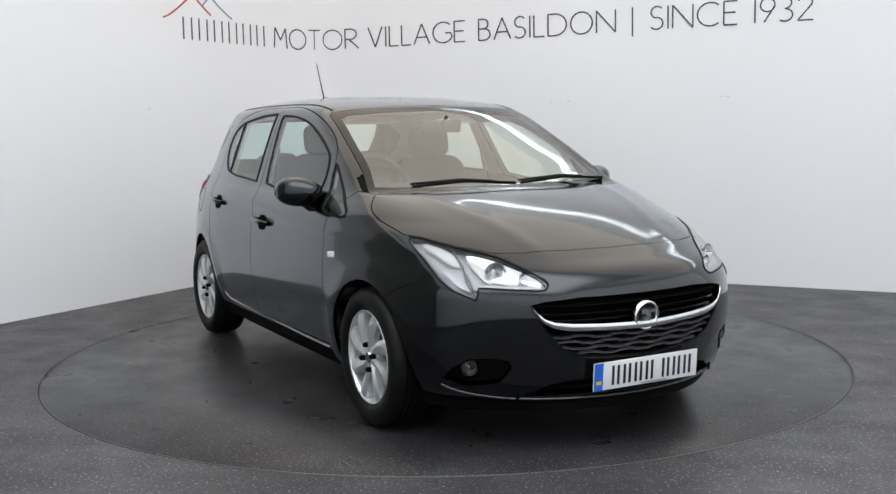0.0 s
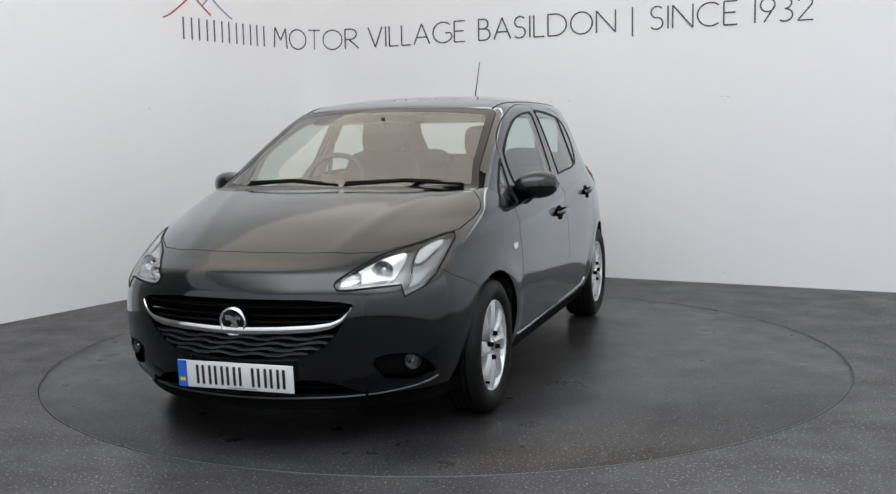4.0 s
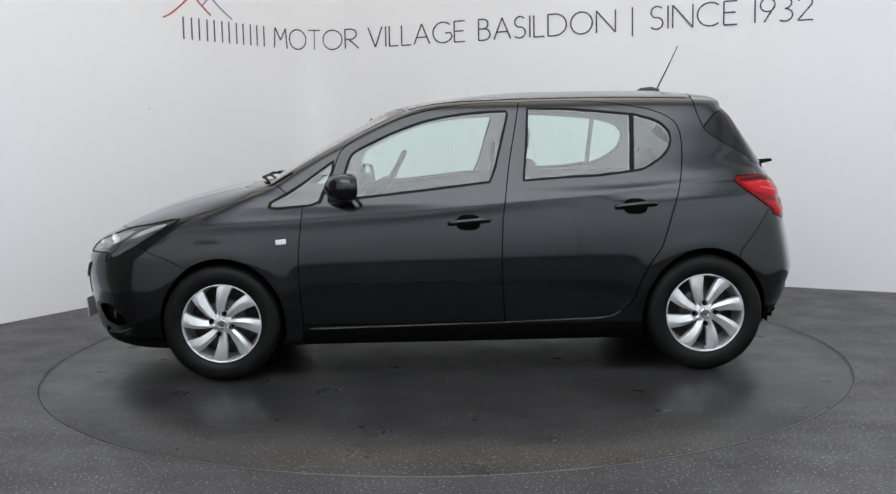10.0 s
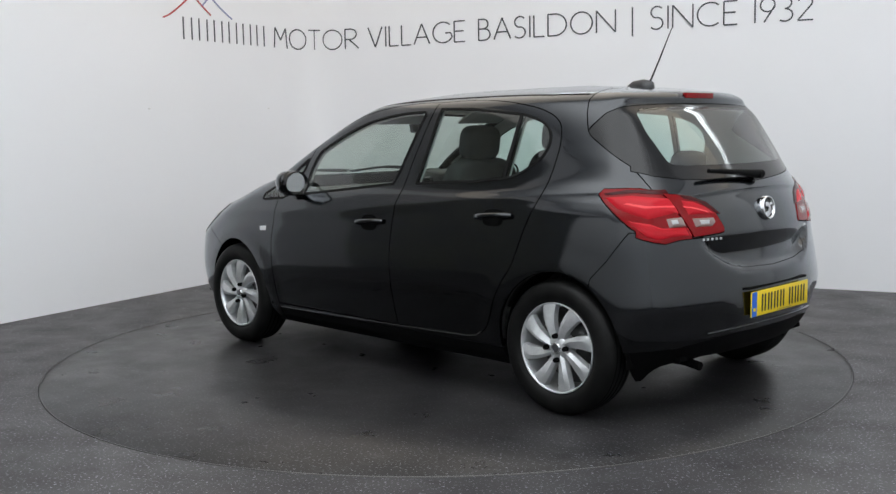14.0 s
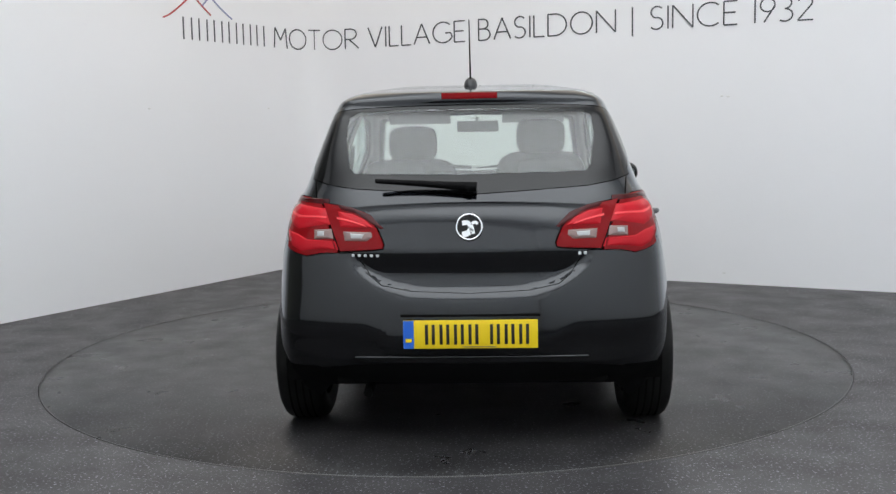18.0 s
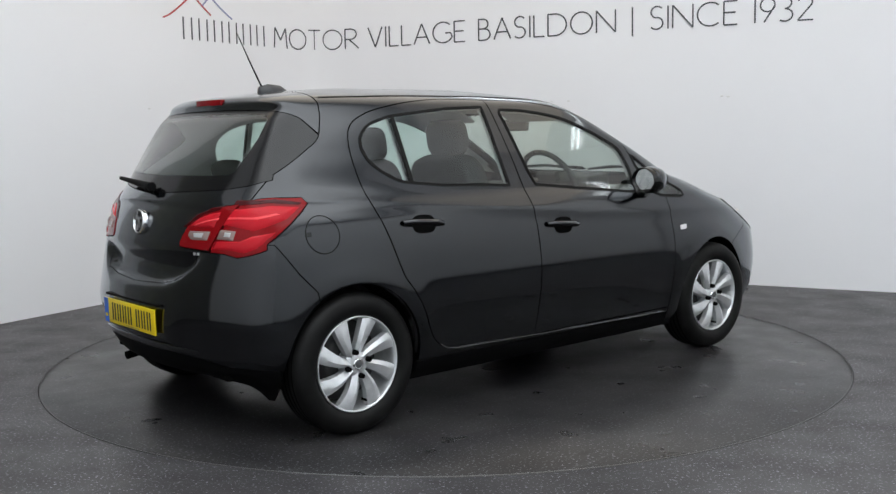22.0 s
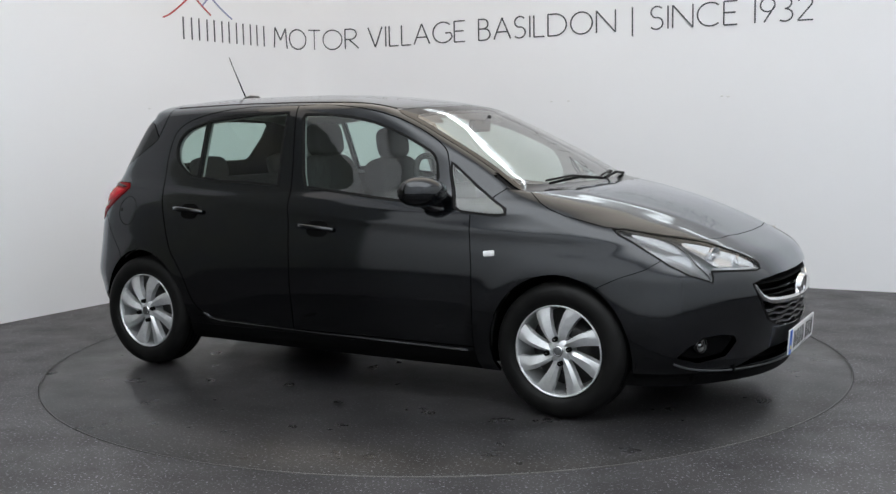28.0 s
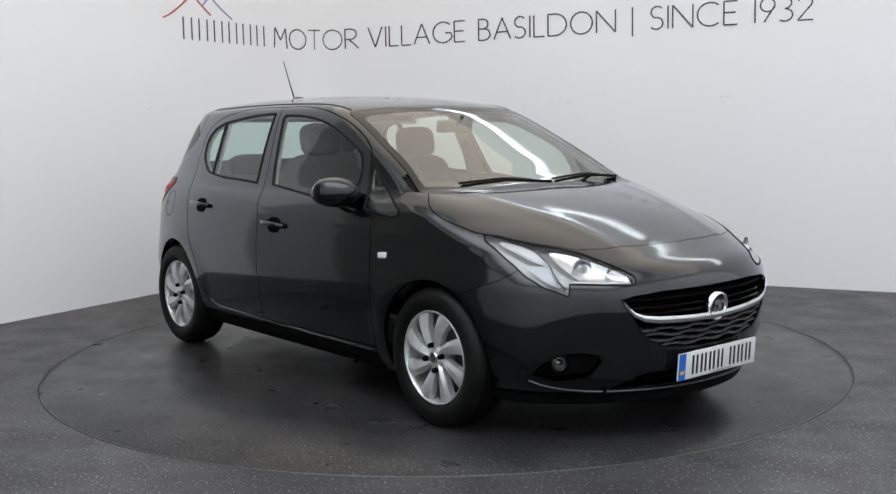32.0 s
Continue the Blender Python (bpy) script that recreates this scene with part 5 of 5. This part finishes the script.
# ---- rear end ----
for mirror, s in SIDES:
    lamp = panel("tail_light", "tail_light", REDLENS, car, mirror, gap=0.003, sink=-0.004, label="red tail light with a dark upper band")
    inner = panel("tail_light_inner", "tail_light_inner", REDLENS, tailgate, mirror, gap=0.003, sink=-0.004, label="red inner tail light")
    part("dark_band", lobe(rounded([(25.5, 1.004), (24.2, 0.980), (47, 0.992), (68, 0.978), (70, 0.990), (50, 1.010)]), 0.0050, 0.001, mirror, 3), REDDARK, lamp, "dark red upper band")
    part("dark_band", lobe(rounded([(20.5, 0.986), (9, 0.972), (-1, 0.945), (-7.5, 0.893), (-6.0, 0.890), (0, 0.932), (9, 0.959), (19.5, 0.970)]), 0.0050, 0.001, mirror, 3), REDDARK, inner, "dark red upper band")
    part("stop_lens", lobe(rounded([(24.5, 0.968), (20.5, 0.905), (40, 0.880), (57, 0.925), (66, 0.975), (48, 0.985)]), 0.0045, 0.006, mirror), REDGLOW, lamp, "bright red stop lens")
    part("lower_lens", lobe(rounded([(17.0, 0.842), (15.0, 0.808), (26, 0.806), (36, 0.795), (43, 0.815), (53, 0.885), (40, 0.868), (33, 0.846)]), 0.0045, 0.004, mirror), REDGLOW, lamp, "red lower lens")
    part("light_guide", lobe(rounded([(24.0, 0.936), (23.2, 0.928), (42, 0.924), (56, 0.948), (55, 0.955), (42, 0.934)]), 0.0105, 0.001, mirror, 3), REDBRIGHT, lamp, "pale red light guide")
    part("indicator_lens", lobe(rounded([(19.8, 0.888), (18.2, 0.850), (29, 0.846), (30, 0.884)]), 0.0065, 0.003, mirror), SMOKE, lamp, "smoked clear indicator lens")
    part("indicator_bowl", lobe(rounded([(23, 0.880), (22.5, 0.858), (27.5, 0.856), (28, 0.878)]), 0.0098, 0.001, mirror, 3), BAR, lamp)
    part("stop_lens", lobe(rounded([(18.5, 0.960), (9, 0.950), (1, 0.925), (-3.5, 0.893), (15.5, 0.893)]), 0.0045, 0.005, mirror), REDGLOW, inner, "bright red inner lens")
    part("light_guide", lobe(rounded([(17.8, 0.934), (9, 0.922), (0, 0.902), (0.5, 0.896), (9, 0.913), (17.2, 0.925)]), 0.0095, 0.001, mirror, 3), REDBRIGHT, inner, "pale red light guide")
    part("reverse_lens", lobe(rounded([(13.5, 0.880), (12.2, 0.842), (0.5, 0.842), (-2.5, 0.858), (-2.0, 0.878)]), 0.0060, 0.003, mirror), SMOKE, inner, "smoked clear reversing lens")
    part("reverse_bowl", lobe(rounded([(10, 0.873), (9.2, 0.850), (2.0, 0.850), (0.8, 0.870)]), 0.0093, 0.001, mirror, 3), BAR, inner)
part("crease_bar", skin_line([(0.0, 0.985), (0.25, 0.982), (0.42, 0.975)], "front", 0.006, 0.003, False), PAINT, tailgate)
badge(-1.818, 0.898, -8, 0.054, tailgate, True)
plate(-1.8915, 0.490, 1, YELLOW, True, car)
part("plate_lamp_bar", box_bm(-1.884, -1.85, -0.27, 0.27, 0.556, 0.566, 0.002), BLACK, car)
bead([(0.0, 0.394), (0.15, 0.393), (0.28, 0.390), (0.38, 0.386), (0.46, 0.382)], "front", 0.005, 0.001, False, PAINT, "step_line", car, "rounded bumper step")
# model lettering as bars
for k in range(5):
    p, n = on_skin(0.462 - 0.025 * k, 0.787, "front", False, 0.002)
    part("name_bar", box_bm(p.x - 0.003, p.x + 0.003, p.y - 0.006, p.y + 0.006, p.z - 0.005, p.z + 0.006, 0.002), ALLOY, tailgate, "small silver bar")
for k in range(2):
    p, n = on_skin(0.452 - 0.022 * k, 0.787, "front", False, 0.002)
    part("name_bar", box_bm(p.x - 0.003, p.x + 0.003, -p.y - 0.006, -p.y + 0.006, p.z - 0.006, p.z + 0.006, 0.002), ALLOY, tailgate, "small silver bar")
part("high_brake_light", box_bm(-1.469, -1.41, -0.117, 0.117, 1.402, 1.429, 0.005), REDLENS, tailgate, "red high-level brake light")
part("rear_wiper", tube_bm([(-1.772, -0.03, 1.050), (-1.768, 0.05, 1.056), (-1.758, 0.18, 1.066), (-1.740, 0.37, 1.078)], 0.021, 10, taper=0.009), BLACK, tailgate, "black rear wiper arm")
part("wiper_pivot", lathe_bm([(0.001, 0.022), (0.016, 0.020), (0.019, 0.0), (0.019, -0.02)], 20, Matrix.Translation((-1.768, 0.0, 1.048)) @ Matrix.Rotation(radians(90), 4, "Z")), BLACK, tailgate)
# filler flap on the car's right
part("filler_flap", skin_line(ring(-1.392, 0.858, 0.075, 0.077, 30), "side", 0.005, 0.0008, closed=True, mirror=True), SEAL, car, "round fuel flap outline")
part("flap_dent", skin_line([(-1.466, 0.862), (-1.442, 0.862)], "side", 0.022, 0.002, mirror=True), GLOSS, car)

# ---- aerial ----
aerial = part("aerial_base", lathe_bm([(0.001, -0.075), (0.03, -0.068), (0.042, -0.02), (0.036, 0.04), (0.016, 0.075), (0.001, 0.08)], 24,
              Matrix.Translation((-1.13, 0, 1.466)) @ Matrix.Rotation(radians(-90), 4, "Z") @ Matrix.Diagonal((0.72, 1, 0.98, 1))), SLAT, car, "black fin-shaped aerial base")
part("aerial_rod", tube_bm([(-1.185, 0, 1.492), (-1.24, 0, 1.60), (-1.308, 0, 1.742)], 0.0045, 8, taper=0.0022), BLACK, aerial, "thin black aerial rod")

# ---- door mirrors, handles ----
for mirror, s in SIDES:
    bm = bmesh.new()
    bmesh.ops.create_uvsphere(bm, u_segments=28, v_segments=18, radius=1)
    for v in bm.verts:
        x, y, z = v.co
        if x < -0.25:
            x = -0.25 + (x + 0.25) * 0.10
        k = 1.0 - 0.22 * max(0, -y)
        v.co = (0.608 + x * 0.092 - y * 0.030, s * (0.873 + math.copysign(abs(y) ** 0.85, y) * 0.105), 0.995 + math.copysign(abs(z) ** 0.82, z) * 0.071 * k + 0.004 * y)
    for f in bm.faces:
        f.smooth = True
    if s < 0:
        bmesh.ops.reverse_faces(bm, faces=bm.faces[:])
    mir = part("door_mirror", bm, PAINT, doors[s, 1], "body-coloured door mirror")
    m = Matrix.Translation((0.570, s * 0.873, 0.995)) @ Matrix.Rotation(radians(90), 4, "Z") @ Matrix.Rotation(radians(s * 16), 4, "Z")
    squash = Matrix.Diagonal((0.093, 1, 0.060, 1))
    part("mirror_rim", lathe_bm([(1.10, -0.03), (1.13, 0.004), (1.08, 0.014), (1.00, 0.010), (0.96, 0.0)], 36, m @ squash), GLOSS, mir)
    part("mirror_glass", lathe_bm([(0.001, 0.002), (0.6, 0.002), (0.98, 0.002)], 36, m @ squash), MIRROR_GLASS, mir)
    part("mirror_foot", tube_bm([(0.590, s * 0.835, 0.945), (0.62, s * 0.800, 0.918), (0.69, s * 0.778, 0.900)], 0.030, 10, taper=0.036), GLOSS, mir, "black mirror foot")
    for door, hx, hz in ((1, -0.030, 0.803), (0, -0.893, 0.868)):
        p, n = on_skin(hx, hz, "side")
        # black patch on the flat skin, drawing the shade of the handle recess
        cup = bmesh.new()
        rings = []
        for rr, dd in ((1.0, 0.0015), (0.9, 0.0005), (0.55, -0.0)):
            row = []
            for i in range(24):
                a = 2 * math.pi * i / 24
                q, m = on_skin(hx + 0.005 + 0.062 * rr * math.copysign(abs(math.cos(a)) ** 0.7, math.cos(a)), hz + 0.040 * rr * math.copysign(abs(math.sin(a)) ** 0.7, math.sin(a)), "side", True, dd + 0.0006)
                row.append(cup.verts.new((q.x, q.y * s, q.z)))
            rings.append(row)
        for a, b in zip(rings, rings[1:]):
            for i in range(24):
                cup.faces.new((a[i], a[(i + 1) % 24], b[(i + 1) % 24], b[i]))
        cup.faces.new(rings[-1])
        bmesh.ops.recalc_face_normals(cup, faces=cup.faces[:])
        hand = part("handle_shade", cup, DARK, doors[s, door], "flat black patch standing in for the shaded handle recess")
        pts = []
        for k in range(9):
            u = hx + 0.104 - 0.208 * k / 8
            q, m = on_skin(u, hz + 0.004 + 0.007 * (k / 4 - 1), "side", True, 0.006 + 0.030 * (1 - (k / 4 - 1) ** 4))
            pts.append((q.x, q.y * s, q.z))
        bar = tube_bm(pts, 0.0125, 10)
        part("door_handle", bar, PAINT, hand, "body-coloured pull handle")

# ---- wipers ----
for y0, y1, x0, x1 in ((-0.50, 0.02, 1.065, 1.13), (0.05, 0.62, 1.12, 1.015)):
    a, b = Vector((x0 + 0.01, y0, 1.020)), Vector((x1, y1, 1.020))
    w = part("wiper", tube_bm([a, (a + b) / 2 + Vector((0.008, 0, 0.018)), b], 0.007, 12), BLACK, car, "black wiper arm")
    part("wiper_blade", tube_bm([a + Vector((-0.02, 0, 0.012)), (a + b) / 2 + Vector((-0.03, 0, 0.024)), b + Vector((-0.03, -0.1, 0.012))], 0.0055, 12), SEAL, w)


# ---- wheels ----
def wheel_parts(phase):
    root = new("wheel", None)
    R = 0.304
    prof = [(0.200, -0.085), (0.225, -0.098), (0.265, -0.100), (0.290, -0.088), (0.300, -0.072), (R, -0.050), (R, -0.002), (R, 0.046), (0.300, 0.070), (0.290, 0.086), (0.268, 0.099), (0.235, 0.098), (0.212, 0.088), (0.203, 0.074)]
    part("tyre", lathe_bm(prof, 64), RUBBER, root, "black road tyre")
    for y in (-0.045, -0.016, 0.014, 0.043):
        part("tread_groove", lathe_bm([(R + 0.0006, y - 0.004), (R + 0.001, y), (R + 0.0006, y + 0.004)], 64), DARK, root)
    rim = part("rim", lathe_bm([(0.203, 0.074), (0.2055, 0.084), (0.2025, 0.088), (0.198, 0.084), (0.193, 0.060), (0.182, -0.02), (0.178, -0.07)], 64), ALLOY, root, "silver rim")
    part("brake_plate", lathe_bm([(0.001, 0.012), (0.10, 0.012), (0.125, 0.004), (0.128, -0.02), (0.178, -0.045)], 40), STEELD, root, "dark brake drum")
    for k in range(8):
        bm = bmesh.new()
        rows = []
        for i in range(7):
            t = i / 6
            r = 0.034 + (0.200 - 0.034) * t
            a0 = radians(phase + 45 * k) + radians(13) * t
            half = (0.0150 + 0.0255 * t) / r
            y = 0.071 + 0.018 * math.sin(math.pi * min(1, t * 0.75)) - 0.004 * t
            row = []
            for q, dy in ((-1.0, -0.034), (-0.93, -0.004), (-0.30, 0.0085 * (1 - t * 0.7)), (0.25, 0.001), (0.93, -0.006), (1.0, -0.034)):
                a = a0 + half * q
                row.append(bm.verts.new((r * math.cos(a), y + dy, r * math.sin(a))))
            rows.append(row)
        for a, b in zip(rows, rows[1:]):
            for j in range(5):
                bm.faces.new((a[j], b[j], b[j + 1], a[j + 1]))
        bmesh.ops.recalc_face_normals(bm, faces=bm.faces[:])
        part("spoke", smooth_by_angle(bm, 30), ALLOY, rim)
    part("hub", lathe_bm([(0.001, 0.080), (0.030, 0.079), (0.052, 0.074), (0.060, 0.06), (0.060, 0.0)], 32), ALLOY, rim)
    part("hub_cap", lathe_bm([(0.017, 0.0865), (0.021, 0.088), (0.025, 0.085), (0.026, 0.078)], 24), CHROME, rim, "chrome hub cap ring")
    part("hub_cap", lathe_bm([(0.001, 0.087), (0.012, 0.0868), (0.018, 0.086)], 20), LAMPGREY, rim, "grey hub cap")
    for k in range(4):
        a = radians(phase + 22 + 90 * k)
        m = Matrix.Translation((0.054 * math.cos(a), 0, 0.054 * math.sin(a)))
        part("wheel_bolt", lathe_bm([(0.0035, 0.094), (0.0060, 0.0985), (0.0085, 0.0985), (0.0105, 0.096), (0.0120, 0.073)], 14, m), DARK, rim, "black wheel bolt")
    a = radians(phase + 22 + 180)
    part("valve", lathe_bm([(0.001, 0.098), (0.006, 0.096), (0.006, 0.06)], 10, Matrix.Translation((0.170 * math.cos(a), -0.02, 0.170 * math.sin(a)))), DARK, rim)
    return root


WHEELS = ((1.255, 1, 84), (-1.255, 1, 65), (1.255, -1, 55), (-1.255, -1, 53))
for x, s, phase in WHEELS:
    w = wheel_parts(phase)
    w.parent = car
    w.matrix_basis = pose(x, s * 0.742, 0.303, 0, 0, 0 if s > 0 else 180)

# ---- cabin ----
def cushion(name, size, m, mat, parent, bevel, label=""):
    x, y, z = size
    bm = box_bm(-x / 2, x / 2, -y / 2, y / 2, -z / 2, z / 2, bevel, 4)
    bmesh.ops.transform(bm, matrix=m, verts=bm.verts[:])
    return part(name, bm, mat, parent, label)


def pad(name, size, m, mat, parent, label="", power=0.55):
    """A stuffed pad: a ball squared off to its size."""
    bm = bmesh.new()
    bmesh.ops.create_uvsphere(bm, u_segments=28, v_segments=18, radius=1)
    for v in bm.verts:
        v.co = [math.copysign(abs(c) ** power, c) * h / 2 for c, h in zip(v.co, size)]
    for f in bm.faces:
        f.smooth = True
    bmesh.ops.transform(bm, matrix=m, verts=bm.verts[:])
    return part(name, bm, mat, parent, label)


for y, up in ((-0.346, 0.03), (0.326, 0.0)):
    seat = part("seat", box_bm(-0.30, 0.24, y - 0.22, y + 0.22, 0.36, 0.45, 0.03), CLOTH, car, "dark grey cloth front seat")
    cushion("seat_cushion", (0.52, 0.48, 0.16), pose(-0.02, y, 0.53 + up, 0, -8, 0), CLOTH, seat, 0.06)
    pad("backrest", (0.16, 0.49, 0.62), pose(-0.285, y, 0.82 + up, 0, -15, 0), CLOTH, seat, power=0.42)
    pad("headrest", (0.11, 0.255, 0.185), pose(-0.335, y, 1.205 + up, 0, -8, 0), CLOTH, seat)
    for d in (-0.045, 0.045):
        part("headrest_post", tube_bm([(-0.345, y + d, 1.02 + up), (-0.335, y + d, 1.14 + up)], 0.006, 8), CHROME, seat)
rear = part("rear_seat", box_bm(-1.02, -0.62, -0.62, 0.62, 0.40, 0.56, 0.05), CLOTH, car, "dark grey cloth rear bench")
cushion("backrest", (0.14, 1.22, 0.52), pose(-1.12, 0, 0.77, 0, -20, 0), CLOTH, rear, 0.05)
for y in (-0.34, 0.34):
    pad("headrest", (0.09, 0.27, 0.14), pose(-1.19, y, 1.075, 0, -15, 0), CLOTH, rear)
cushion("parcel_shelf", (0.42, 1.10, 0.03), pose(-1.42, 0, 0.965, 0, 0, 0), TRIM, car, 0.01)
part("cabin_floor", box_bm(-1.6, 1.0, -0.60, 0.60, 0.24, 0.30, 0.01), TRIM, car)
dash = part("dashboard", box_bm(0.52, 1.00, -0.70, 0.70, 0.62, 0.945, 0.06, 4), TRIM, car, "dark dashboard")
cushion("binnacle", (0.20, 0.34, 0.10), pose(0.60, -0.36, 0.97, 0, -6, 0), TRIM, dash, 0.04)
cushion("console_screen", (0.06, 0.24, 0.14), pose(0.53, 0, 0.92, 0, -10, 0), GLOSS, dash, 0.012)
cushion("centre_console", (0.8, 0.18, 0.22), pose(0.15, 0, 0.40, 0, 0, 0), TRIM, car, 0.04)
wm = pose(0.395, -0.355, 0.985, 0, 62, 0)
pts = [wm @ Vector((0.182 * math.cos(2 * math.pi * k / 40), 0.182 * math.sin(2 * math.pi * k / 40), 0)) for k in range(41)]
steer = part("steering_wheel", tube_bm(pts, 0.0155, 10, ends=False), TRIM, car, "dark steering wheel")
bm = box_bm(-0.06, 0.06, -0.075, 0.075, -0.02, 0.02, 0.018, 3)
bmesh.ops.transform(bm, matrix=wm, verts=bm.verts[:])
part("wheel_boss", bm, TRIM, steer)
for a in (90, -90, 0):
    e = wm @ Vector((0.175 * math.cos(radians(a)), 0.175 * math.sin(radians(a)), 0))
    part("wheel_spoke", tube_bm([wm @ Vector((0.04 * math.cos(radians(a)), 0.04 * math.sin(radians(a)), -0.006)), e], 0.014, 8), TRIM, steer)
part("column", tube_bm([(0.41, -0.355, 0.97), (0.56, -0.355, 0.90)], 0.035, 10), TRIM, steer)
cushion("rear_view_mirror", (0.03, 0.25, 0.065), pose(0.44, -0.005, 1.295, 0, 10, 6), TRIM, car, 0.012, "dark interior mirror")
part("mirror_stalk", tube_bm([(0.455, 0, 1.30), (0.50, 0, 1.345)], 0.010, 8), TRIM, car)
for s in (1, -1):
    cushion("sun_visor", (0.16, 0.36, 0.015), pose(0.23, s * 0.33, 1.355, 0, 28, 0), LINER, car, 0.006)
    part("seat_belt", tube_bm([(-0.27, s * 0.655, 1.20), (-0.25, s * 0.69, 0.95), (-0.22, s * 0.70, 0.6)], 0.012, 6), TRIM, car)


def motions():
    """The turntable carries the car round and slows to a stop."""
    rows = [k * 0.5 for k in range(65)]
    walk(car, [(t, car_pose(t)) for t in rows])
    walk(turntable, [(t, table_pose(t)) for t in rows])


motions()
